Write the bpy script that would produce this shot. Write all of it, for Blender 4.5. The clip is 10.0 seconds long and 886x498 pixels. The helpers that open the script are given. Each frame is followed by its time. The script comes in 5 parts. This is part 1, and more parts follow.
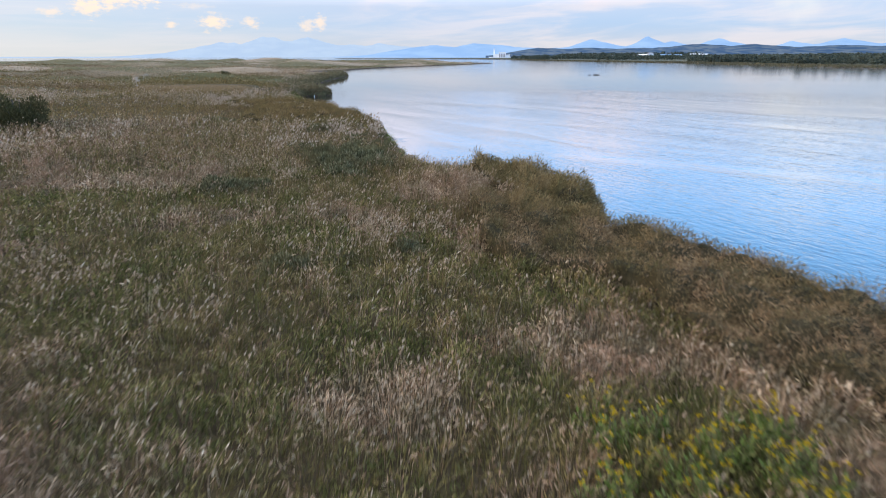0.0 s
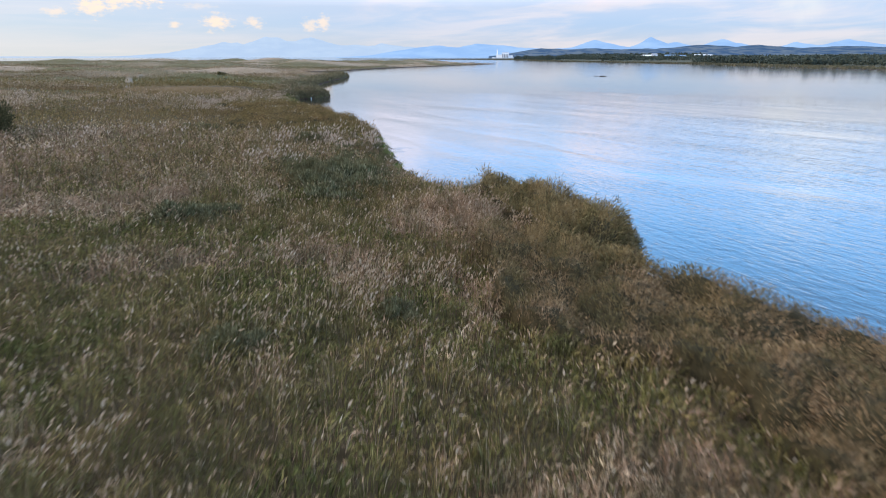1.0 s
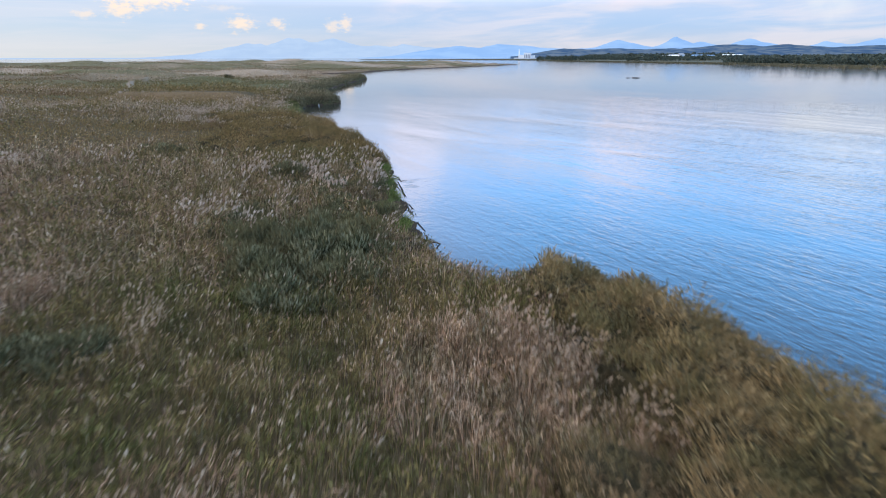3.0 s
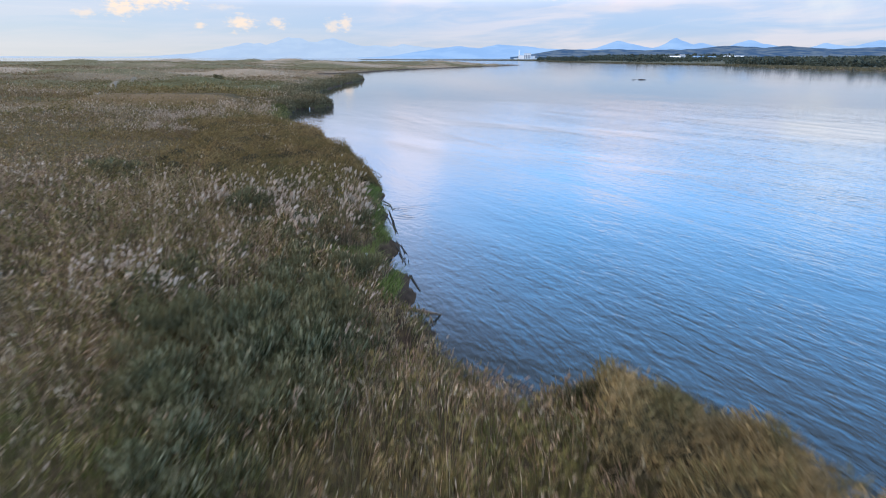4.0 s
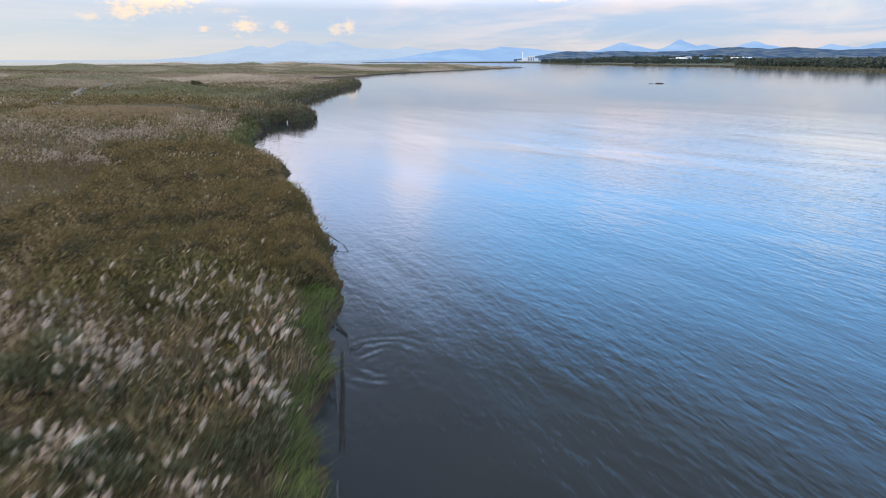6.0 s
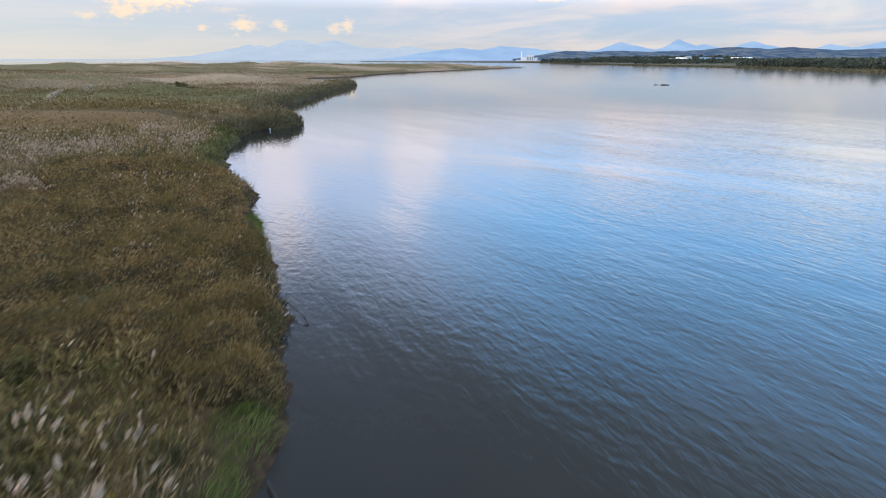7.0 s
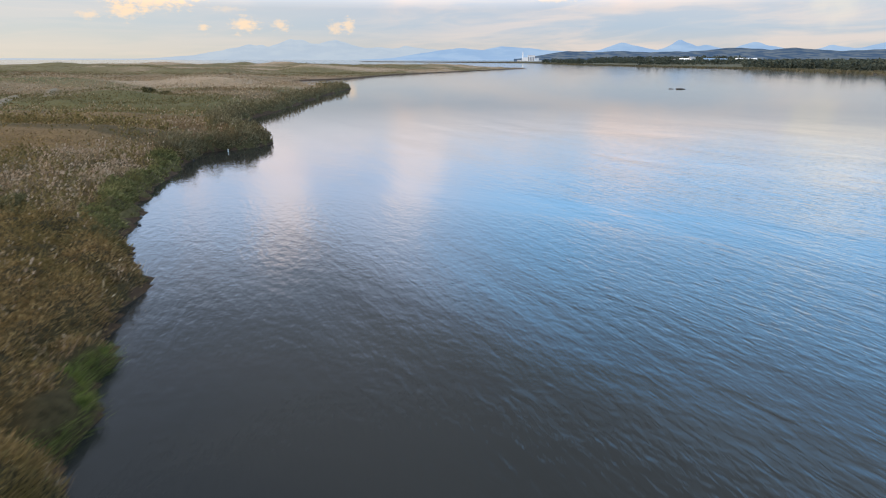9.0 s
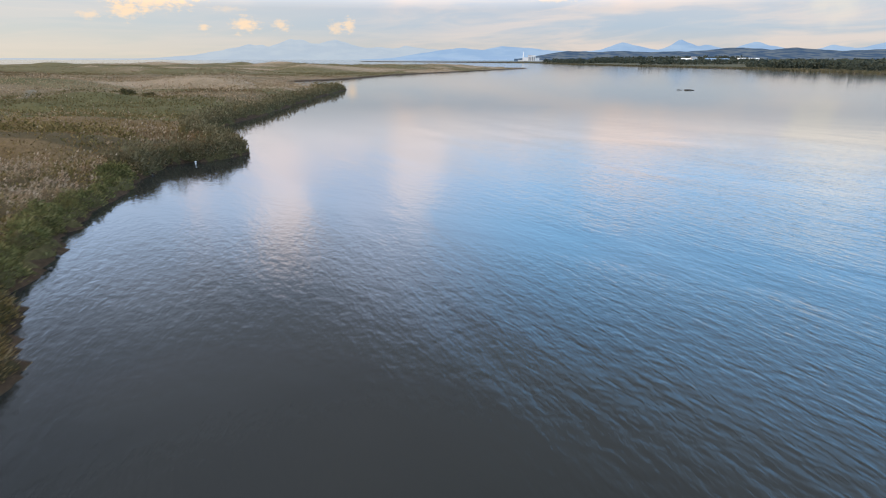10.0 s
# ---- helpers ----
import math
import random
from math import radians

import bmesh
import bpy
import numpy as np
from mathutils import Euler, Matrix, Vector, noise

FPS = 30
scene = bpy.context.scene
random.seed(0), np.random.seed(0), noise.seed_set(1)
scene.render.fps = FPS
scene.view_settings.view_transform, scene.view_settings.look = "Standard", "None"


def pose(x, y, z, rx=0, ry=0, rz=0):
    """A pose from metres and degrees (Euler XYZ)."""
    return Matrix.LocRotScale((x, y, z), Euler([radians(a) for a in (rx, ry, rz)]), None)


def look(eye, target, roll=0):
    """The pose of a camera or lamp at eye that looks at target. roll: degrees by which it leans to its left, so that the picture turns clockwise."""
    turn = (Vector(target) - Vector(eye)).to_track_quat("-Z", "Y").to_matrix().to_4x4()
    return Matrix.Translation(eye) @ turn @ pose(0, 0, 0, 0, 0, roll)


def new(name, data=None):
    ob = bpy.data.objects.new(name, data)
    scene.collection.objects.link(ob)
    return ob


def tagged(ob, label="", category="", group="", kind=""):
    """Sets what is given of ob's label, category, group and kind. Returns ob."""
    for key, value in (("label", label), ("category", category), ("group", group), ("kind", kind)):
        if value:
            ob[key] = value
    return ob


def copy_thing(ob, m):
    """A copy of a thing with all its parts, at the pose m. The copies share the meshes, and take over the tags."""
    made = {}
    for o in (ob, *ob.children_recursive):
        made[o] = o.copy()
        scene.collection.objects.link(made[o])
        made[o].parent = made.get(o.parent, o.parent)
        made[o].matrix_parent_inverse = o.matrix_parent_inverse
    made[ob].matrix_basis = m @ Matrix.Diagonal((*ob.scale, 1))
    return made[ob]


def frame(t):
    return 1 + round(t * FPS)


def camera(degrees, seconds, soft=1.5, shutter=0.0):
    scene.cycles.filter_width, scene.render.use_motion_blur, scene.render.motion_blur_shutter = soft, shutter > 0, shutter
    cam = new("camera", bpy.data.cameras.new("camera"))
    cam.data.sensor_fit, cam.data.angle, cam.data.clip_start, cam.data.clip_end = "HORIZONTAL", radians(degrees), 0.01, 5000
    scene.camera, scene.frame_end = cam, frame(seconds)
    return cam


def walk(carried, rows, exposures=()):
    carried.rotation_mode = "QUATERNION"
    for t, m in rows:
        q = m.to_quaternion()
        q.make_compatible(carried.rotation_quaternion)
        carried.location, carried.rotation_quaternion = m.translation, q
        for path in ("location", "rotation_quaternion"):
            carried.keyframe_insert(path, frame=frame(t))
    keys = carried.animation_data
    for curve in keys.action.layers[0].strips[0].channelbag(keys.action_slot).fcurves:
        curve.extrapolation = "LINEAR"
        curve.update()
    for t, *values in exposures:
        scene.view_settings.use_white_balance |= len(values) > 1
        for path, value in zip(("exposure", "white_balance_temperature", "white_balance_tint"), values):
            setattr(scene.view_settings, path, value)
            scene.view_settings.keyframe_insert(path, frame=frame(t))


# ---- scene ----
cam = camera(74.0, 10.0, soft=1.05, shutter=0.6)
PATH = [
    (0, (0.468, -2.324, 5.952), (0.402, -0.425, 5.329), -0.1),
    (0.5, (0.374, -0.197, 6.01), (0.302, 1.702, 5.386), 0.1),
    (1, (0.326, 2.015, 6.017), (0.252, 3.914, 5.395), 0.0),
    (1.5, (0.218, 4.433, 6.0), (0.123, 6.332, 5.379), -0.1),
    (2, (0.082, 7.006, 5.967), (-0.033, 8.904, 5.347), -0.2),
    (2.2, (0.013, 8.101, 5.969), (-0.113, 9.998, 5.35), -0.4),
    (3.3, (-0.58, 14.064, 6.17), (-0.723, 15.96, 5.549), -0.1),
    (3.5, (-0.7, 15.2, 6.169), (-0.838, 17.097, 5.55), -0.0),
    (4, (-0.886, 18.19, 6.174), (-1.024, 20.086, 5.554), 0.1),
    (4.5, (-1.089, 21.259, 6.155), (-1.229, 23.156, 5.537), -0.1),
    (5, (-1.339, 24.276, 6.203), (-1.479, 26.174, 5.587), 0.0),
    (5.5, (-1.591, 27.327, 6.276), (-1.731, 29.224, 5.659), 0.1),
    (5.7, (-1.666, 28.617, 6.271), (-1.812, 30.515, 5.66), 0.1),
    (6.8, (-1.847, 34.861, 6.488), (-1.995, 36.756, 5.866), -0.5),
    (7, (-2.004, 35.948, 6.526), (-2.149, 37.846, 5.911), -0.0),
    (7.5, (-2.208, 38.654, 6.719), (-2.353, 40.551, 6.104), 0.1),
    (8, (-2.333, 41.421, 6.907), (-2.479, 43.319, 6.291), 0.1),
    (8.5, (-2.432, 44.162, 6.944), (-2.579, 46.059, 6.329), -0.0),
    (9, (-2.544, 46.909, 6.933), (-2.691, 48.807, 6.318), 0.1),
    (9.5, (-2.602, 49.7, 6.927), (-2.749, 51.598, 6.312), 0.0),
    (10, (-2.72, 52.637, 6.934), (-2.868, 54.534, 6.319), 0.1),
]
walk(cam, [(t, look(eye, target, roll)) for t, eye, target, roll in PATH],
     [(0.0, 0.09, 6450, 10), (3.5, 0.02, 6150, 10), (5.5, 0.0, 6500, 10), (7.5, -0.04, 7150, 10), (10.0, -0.12, 7600, 10)])

# ---- world, sun ----
SUN_AZ, SUN_EL = -105.0, 18.0
sun_data = bpy.data.lights.new("sun", "SUN")
sun_data.energy, sun_data.angle, sun_data.color = 3.0, radians(9), (1.0, 0.86, 0.70)
sun = new("sun", sun_data)
sun_way = Vector((math.sin(radians(SUN_AZ)) * math.cos(radians(SUN_EL)), math.cos(radians(SUN_AZ)) * math.cos(radians(SUN_EL)), math.sin(radians(SUN_EL))))
sun.matrix_world = look(sun_way * 100, (0, 0, 0))

world = bpy.data.worlds.new("evening_sky")
scene.world = world
world.use_nodes = True


class Nodes:
    """A short hand for node trees."""

    def __init__(self, tree):
        self.tree = tree
        tree.nodes.clear()

    def add(self, kind, inputs=None, **props):
        n = self.tree.nodes.new(kind)
        for k, v in props.items():
            setattr(n, k, v)
        for k, v in (inputs or {}).items():
            if hasattr(v, "is_output"):
                self.tree.links.new(v, n.inputs[k])
            else:
                n.inputs[k].default_value = v
        return n

    def math(self, op, a, b=0.0, c=0.0, clamp=False):
        return self.add("ShaderNodeMath", {0: a, 1: b, 2: c}, operation=op, use_clamp=clamp).outputs[0]

    def ramp(self, fac, stops, smooth=False):
        n = self.add("ShaderNodeValToRGB", {0: fac})
        e = n.color_ramp.elements
        while len(e) < len(stops):
            e.new(0.5)
        for el, (p, c) in zip(e, stops):
            el.position = p
            el.color = (*c, 1) if len(c) == 3 else c
        if smooth:
            n.color_ramp.interpolation = "EASE"
        return n.outputs[0]

    def mix(self, fac, a, b, mode="MIX"):
        n = self.add("ShaderNodeMix", data_type="RGBA", blend_type=mode)
        for key, v in ((0, fac), (6, a), (7, b)):
            if hasattr(v, "is_output"):
                self.tree.links.new(v, n.inputs[key])
            else:
                n.inputs[key].default_value = (*v, 1) if isinstance(v, tuple) and len(v) == 3 else v
        return n.outputs[2]

    def noise(self, vec, scale, detail=3.0, rough=0.55, distortion=0.0):
        return self.add("ShaderNodeTexNoise", {"Vector": vec, "Scale": scale, "Detail": detail, "Roughness": rough, "Distortion": distortion}).outputs[0]

    def span(self, v, lo, hi):
        return self.add("ShaderNodeMapRange", {0: v, 1: lo, 2: hi, 3: 0.0, 4: 1.0}, interpolation_type="SMOOTHSTEP").outputs[0]

    def link(self, a, b):
        self.tree.links.new(a, b)


def build_sky():
    n = Nodes(world.node_tree)
    way = n.add("ShaderNodeTexCoord").outputs["Generated"]
    sep = n.add("ShaderNodeSeparateXYZ", {0: way})
    x, y, z = sep.outputs
    el = n.math("MULTIPLY", n.math("ARCSINE", z), 57.2958)
    az = n.math("MULTIPLY", n.math("ARCTAN2", x, y), 57.2958)
    sky = n.add("ShaderNodeTexSky", sky_type="NISHITA", sun_disc=False, sun_elevation=radians(SUN_EL), sun_rotation=radians(SUN_AZ % 360), altitude=0, air_density=1.0, dust_density=1.5, ozone_density=2.0).outputs[0]
    sky = n.mix(1.0, sky, (0.10, 0.10, 0.10), "MULTIPLY")
    # clear evening air between the clouds, by height above the horizon
    air = n.ramp(n.math("DIVIDE", el, 90.0, clamp=True), [
        (0.0, (0.74, 0.77, 0.84)), (0.03, (0.48, 0.66, 0.95)), (0.065, (0.64, 0.70, 0.91)), (0.098, (0.58, 0.68, 0.93)), (0.118, (0.27, 0.58, 1.05)),
        (0.16, (0.19, 0.54, 1.06)), (0.27, (0.17, 0.46, 0.92)), (0.37, (0.30, 0.45, 0.66)), (1.0, (0.52, 0.53, 0.56))])
    col = n.mix(0.25, air, sky)
    # the air is creamier towards the low sun
    west = n.span(az, 5.0, -45.0)
    low = n.span(el, 9.0, 0.0)
    col = n.mix(n.math("MULTIPLY", n.math("MULTIPLY", west, low), 0.55), col, (0.74, 0.77, 0.72))
    # stratus veils: a flat layer seen in perspective
    den = n.math("ADD", z, 0.06)
    flat = n.add("ShaderNodeCombineXYZ", {0: n.math("DIVIDE", x, den), 1: n.math("DIVIDE", n.math("MULTIPLY", y, 1.0), den), 2: 0.3}).outputs[0]
    veil = n.noise(flat, 0.62, 6.0, 0.58, 0.6)
    veil = n.math("MULTIPLY", n.math("MULTIPLY", n.span(veil, 0.47, 0.66), n.span(el, 34.0, 12.0)), n.math("ADD", n.math("MULTIPLY", n.span(el, 3.0, 9.0), 0.75), 0.25))
    pale = n.ramp(n.math("DIVIDE", el, 30.0, clamp=True), [(0.0, (0.86, 0.82, 0.78)), (0.15, (0.84, 0.78, 0.80)), (0.4, (0.72, 0.66, 0.78)), (1.0, (0.55, 0.57, 0.72))])
    col = n.mix(n.math("MULTIPLY", veil, 0.42), col, pale)
    # thin long streaks low over the far shore
    long = n.add("ShaderNodeCombineXYZ", {0: n.math("MULTIPLY", az, 0.05), 1: n.math("MULTIPLY", n.math("SUBTRACT", el, n.math("MULTIPLY", az, 0.055)), 0.36), 2: 1.7}).outputs[0]
    streak = n.math("MULTIPLY", n.span(n.noise(long, 1.7, 6.0, 0.56, 0.5), 0.40, 0.64), n.span(el, 12.0, 3.0))
    streak = n.math("MULTIPLY", streak, n.math("ADD", n.math("MULTIPLY", n.span(az, -14.0, 4.0), 0.6), 0.4))
    col = n.mix(n.math("MULTIPLY", streak, 0.45), col, (0.93, 0.80, 0.76))
    # high cloud banks above the picture, seen only in the water
    tall = n.noise(n.add("ShaderNodeCombineXYZ", {0: n.math("MULTIPLY", az, 0.06), 1: n.math("MULTIPLY", el, 0.05), 2: 4.1}).outputs[0], 1.5, 4.0, 0.5, 0.4)
    bank = n.math("MULTIPLY", n.math("MULTIPLY", n.span(tall, 0.50, 0.66), n.math("MULTIPLY", n.span(el, 24.0, 13.0), n.span(el, 5.5, 9.0))), n.span(az, 24.0, 4.0))
    col = n.mix(n.math("MULTIPLY", bank, 0.8), col, (0.80, 0.70, 0.74))
    # lavender haze over the sea side
    col = n.mix(n.math("MULTIPLY", n.math("MULTIPLY", n.span(az, 10.0, -14.0), n.span(el, 7.0, 10.0)), 0.62), col, (0.37, 0.43, 0.61))
    # soft rosy towers of cloud that rise from the far shore
    rise = n.noise(n.add("ShaderNodeCombineXYZ", {0: n.math("MULTIPLY", az, 0.12), 1: n.math("MULTIPLY", el, 0.12), 2: 7.3}).outputs[0], 1.6, 5.0, 0.55, 0.3)
    for a, e, w, h, s in ((13.5, 7.4, 5.0, 3.4, 0.75), (-7.0, 9.5, 3.6, 6.0, 0.45), (30.0, 7.5, 7.0, 4.2, 0.55), (-20.0, 12.5, 4.5, 5.5, 0.4)):
        dx = n.math("DIVIDE", n.math("SUBTRACT", az, a), w)
        dy = n.math("DIVIDE", n.math("SUBTRACT", el, e), h)
        r = n.math("SQRT", n.math("ADD", n.math("MULTIPLY", dx, dx), n.math("MULTIPLY", dy, dy)))
        m = n.span(n.math("ADD", r, n.math("MULTIPLY", n.math("SUBTRACT", rise, 0.5), 2.4)), 1.25, 0.35)
        col = n.mix(n.math("MULTIPLY", m, s), col, (0.80, 0.71, 0.74) if a < 20 else (0.82, 0.82, 0.80))
    # the few sunlit heaps of cloud over the sea
    rag = n.add("ShaderNodeCombineXYZ", {0: n.math("MULTIPLY", az, 0.55), 1: n.math("MULTIPLY", el, 1.1), 2: 0.0}).outputs[0]
    ragged = n.math("MULTIPLY", n.math("SUBTRACT", n.noise(rag, 2.6, 6.0, 0.62), 0.5), 3.4)
    for a, e, w, h, s in ((-29.2, 4.55, 2.7, 0.75, 0.85), (-31.2, 3.7, 1.1, 0.62, 0.85), (-27.0, 4.9, 1.8, 0.5, 0.7), (-33.8, 3.3, 0.75, 0.30, 0.6), (-25.4, 2.5, 0.40, 0.36, 0.7), (-22.0, 2.8, 1.05, 0.62, 0.85),
                          (-18.9, 2.8, 0.70, 0.44, 0.7), (-14.2, 2.62, 0.62, 0.55, 0.65), (-13.0, 2.9, 0.58, 0.55, 0.7), (-23.4, 4.05, 1.3, 0.20, 0.3), (5.4, 5.0, 1.7, 0.22, 0.45)):
        dx = n.math("DIVIDE", n.math("SUBTRACT", az, a), w)
        dy = n.math("DIVIDE", n.math("SUBTRACT", el, e), h)
        r = n.math("SQRT", n.math("ADD", n.math("MULTIPLY", dx, dx), n.math("MULTIPLY", dy, dy)))
        m = n.span(n.math("ADD", r, ragged), 1.4, 0.15)
        col = n.mix(n.math("MULTIPLY", m, s), col, (1.0, 0.80, 0.62))
    # the open sky overhead is far brighter than the hazy air low down
    lift = n.ramp(n.math("DIVIDE", el, 90.0, clamp=True), [(0.0, (0.26, 0.26, 0.26)), (0.048, (0.28, 0.28, 0.28)), (0.064, (0.42, 0.42, 0.42)), (0.08, (0.57, 0.57, 0.57)), (0.11, (0.80, 0.80, 0.80)), (0.15, (1.12, 1.12, 1.12)), (0.24, (1.18, 1.18, 1.18)), (0.36, (0.84, 0.84, 0.84)), (0.58, (0.70, 0.70, 0.70)), (0.74, (1.6, 1.6, 1.6)), (1.0, (2.0, 2.0, 2.0))])
    col = n.mix(1.0, n.mix(1.0, col, lift, "MULTIPLY"), (4.0, 4.0, 4.0), "MULTIPLY")
    # a grey bank of cloud stands high over the sea, clearer air over the land
    brow = n.math("ADD", n.math("MULTIPLY", n.span(az, -30.0, 34.0), 18.0), n.math("MULTIPLY", n.math("SUBTRACT", n.noise(n.add("ShaderNodeCombineXYZ", {0: n.math("MULTIPLY", az, 0.09), 1: n.math("MULTIPLY", el, 0.05), 2: 2.2}).outputs[0], 1.0, 4.0, 0.55), 0.5), 9.0))
    above = n.math("SUBTRACT", el, brow)
    heavy = n.math("MULTIPLY", n.span(above, 11.5, 25.0), n.span(el, 62.0, 48.0))
    col = n.mix(n.math("MULTIPLY", heavy, 0.80), col, (0.37, 0.44, 0.58))
    # below the horizon: dim ground light
    col = n.mix(n.span(el, -0.5, -3.0), col, (0.12, 0.11, 0.09))
    bg = n.add("ShaderNodeBackground", {0: col, 1: 1.0})
    n.link(bg.outputs[0], n.add("ShaderNodeOutputWorld").inputs[0])


build_sky()


# ---- materials ----
def material(name):
    m = bpy.data.materials.new(name)
    m.use_nodes = True
    return m, Nodes(m.node_tree)


def plant_material(name, stops, patch, patch_amount=0.5, through_light=0.22, patch_scale=0.28, rough=0.7, own_tone=None, tufts=0.55):
    """Leaves and stalks: every blade has its own tone, and wide patches lean towards another colour."""
    m, n = material(name)
    own = n.add("ShaderNodeNewGeometry").outputs["Random Per Island"]
    pos = n.add("ShaderNodeTexCoord").outputs["Object"]
    col = n.ramp(own, stops)
    big = n.span(n.noise(pos, patch_scale, 4.0, 0.6), 0.42, 0.62)
    col = n.mix(n.math("MULTIPLY", big, patch_amount), col, patch)
    wide = n.span(n.noise(pos, 0.035, 4.0, 0.6), 0.40, 0.62)
    col = n.mix(n.math("MULTIPLY", wide, 0.38), col, patch)
    if own_tone:
        each = n.add("ShaderNodeObjectInfo").outputs["Random"]
        col = n.mix(n.math("MULTIPLY", each, 0.75), col, own_tone)
    # every tuft leans its own way between bleached, ruddy and green
    tuft = n.noise(n.add("ShaderNodeMapping", {"Vector": pos, "Scale": (1, 1, 0.15)}).outputs[0], 1.05, 3.0, 0.6, 0.5)
    col = n.mix(tufts, col, n.ramp(tuft, [(0.30, (0.06, 0.09, 0.02)), (0.42, (0.22, 0.25, 0.10)), (0.50, (0.44, 0.38, 0.27)), (0.58, (0.60, 0.50, 0.38)), (0.70, (0.92, 0.80, 0.66))]), "OVERLAY")
    fine = n.noise(pos, 3.0, 2.0)
    col = n.mix(0.35, col, n.ramp(fine, [(0.3, (0.25, 0.25, 0.25)), (0.7, (0.75, 0.75, 0.75))]), "OVERLAY")
    d = n.add("ShaderNodeBsdfDiffuse", {0: col, 1: rough})
    t = n.add("ShaderNodeBsdfTranslucent", {0: col})
    n.link(n.add("ShaderNodeMixShader", {0: through_light, 1: d.outputs[0], 2: t.outputs[0]}).outputs[0], n.add("ShaderNodeOutputMaterial").inputs[0])
    return m


def plain_material(name, stops, scale=2.0, rough=0.7, metal=0.0, bump=0.0, random_amount=0.0):
    """A weathered surface: two scales of tone and a fine relief."""
    m, n = material(name)
    pos = n.add("ShaderNodeTexCoord").outputs["Object"]
    col = n.ramp(n.math("ADD", n.math("MULTIPLY", n.noise(pos, scale, 5.0, 0.6), 0.7), n.math("MULTIPLY", n.noise(pos, scale * 7, 3.0), 0.3)), stops)
    if random_amount:
        r = n.add("ShaderNodeObjectInfo").outputs["Random"]
        col = n.mix(random_amount, col, n.ramp(r, [(0, (0.3, 0.3, 0.3)), (1, (0.7, 0.7, 0.7))]), "OVERLAY")
    p = n.add("ShaderNodeBsdfPrincipled", {"Base Color": col, "Roughness": rough, "Metallic": metal, "Specular IOR Level": 0.05 if rough >= 0.9 else 0.5})
    if bump:
        b = n.add("ShaderNodeBump", {"Strength": 0.6, "Distance": bump, "Height": n.noise(pos, scale * 5, 5.0, 0.65)})
        n.link(b.outputs[0], p.inputs["Normal"])
    n.link(p.outputs[0], n.add("ShaderNodeOutputMaterial").inputs[0])
    return m


DRY = plant_material("dry_silvergrass", [(0.0, (0.07, 0.045, 0.028)), (0.3, (0.20, 0.136, 0.09)), (0.65, (0.42, 0.31, 0.22)), (1.0, (0.70, 0.575, 0.445))], (0.25, 0.165, 0.118), 0.6, patch_scale=0.34)
GREEN = plant_material("green_grass", [(0.0, (0.05, 0.056, 0.019)), (0.5, (0.138, 0.136, 0.05)), (1.0, (0.30, 0.265, 0.12))], (0.19, 0.135, 0.074), 0.5)
PLUME = plant_material("grass_plume", [(0.0, (0.20, 0.13, 0.078)), (0.35, (0.35, 0.245, 0.16)), (0.7, (0.46, 0.36, 0.25)), (1.0, (0.66, 0.56, 0.43))], (0.40, 0.29, 0.20), 0.4, 0.35, tufts=0.2)
CREAM = plant_material("cream_plume", [(0.0, (0.285, 0.205, 0.142)), (0.5, (0.456, 0.353, 0.266)), (1.0, (0.707, 0.593, 0.484))], (0.433, 0.325, 0.242), 0.4, 0.35, tufts=0.2)
SEDGE = plant_material("brown_sedge", [(0.0, (0.078, 0.052, 0.024)), (0.5, (0.208, 0.139, 0.064)), (1.0, (0.37, 0.26, 0.135))], (0.158, 0.118, 0.046), 0.55, patch_scale=0.42, tufts=0.35)
BELT = plant_material("dark_sedge", [(0.0, (0.085, 0.058, 0.036)), (0.5, (0.205, 0.145, 0.095)), (1.0, (0.37, 0.28, 0.19))], (0.16, 0.128, 0.062), 0.5, patch_scale=0.5, tufts=0.6)
OLIVE = plant_material("olive_reed", [(0.0, (0.07, 0.056, 0.026)), (0.5, (0.19, 0.148, 0.076)), (1.0, (0.35, 0.275, 0.155))], (0.21, 0.155, 0.085), 0.5, patch_scale=0.6, tufts=0.5)
BANKGREEN = plant_material("bank_grass", [(0.0, (0.05, 0.085, 0.015)), (0.6, (0.14, 0.19, 0.048)), (1.0, (0.29, 0.30, 0.11))], (0.16, 0.16, 0.06), 0.5, patch_scale=0.5, tufts=0.2)
BANKHERB = plant_material("bank_herb_leaf", [(0.0, (0.045, 0.055, 0.02)), (0.5, (0.135, 0.145, 0.058)), (1.0, (0.33, 0.31, 0.16))], (0.17, 0.145, 0.068), 0.5, patch_scale=0.5, tufts=0.4)
# bodies under the sprigs: plant colours darkened to stand for the shade inside
UNDER = plain_material("shaded_understory", [(0.35, (0.02, 0.016, 0.008)), (0.65, (0.06, 0.047, 0.023))], 5.0, 0.9, 0, 0.06)
REEDBODY = plain_material("shaded_reed_understory", [(0.35, (0.038, 0.032, 0.014)), (0.65, (0.095, 0.08, 0.037))], 5.0, 0.9, 0, 0.06)
FARPALE = plant_material("far_pale_grass", [(0.0, (0.27, 0.197, 0.132)), (0.5, (0.37, 0.28, 0.195)), (1.0, (0.48, 0.38, 0.28))], (0.32, 0.238, 0.16), 0.5, patch_scale=0.11, tufts=0.35)
FARBROWN = plant_material("far_brown_grass", [(0.0, (0.127, 0.084, 0.0481)), (0.5, (0.191, 0.126, 0.0754)), (1.0, (0.273, 0.18, 0.117))], (0.171, 0.12, 0.0676), 0.5, patch_scale=0.15, tufts=0.4)
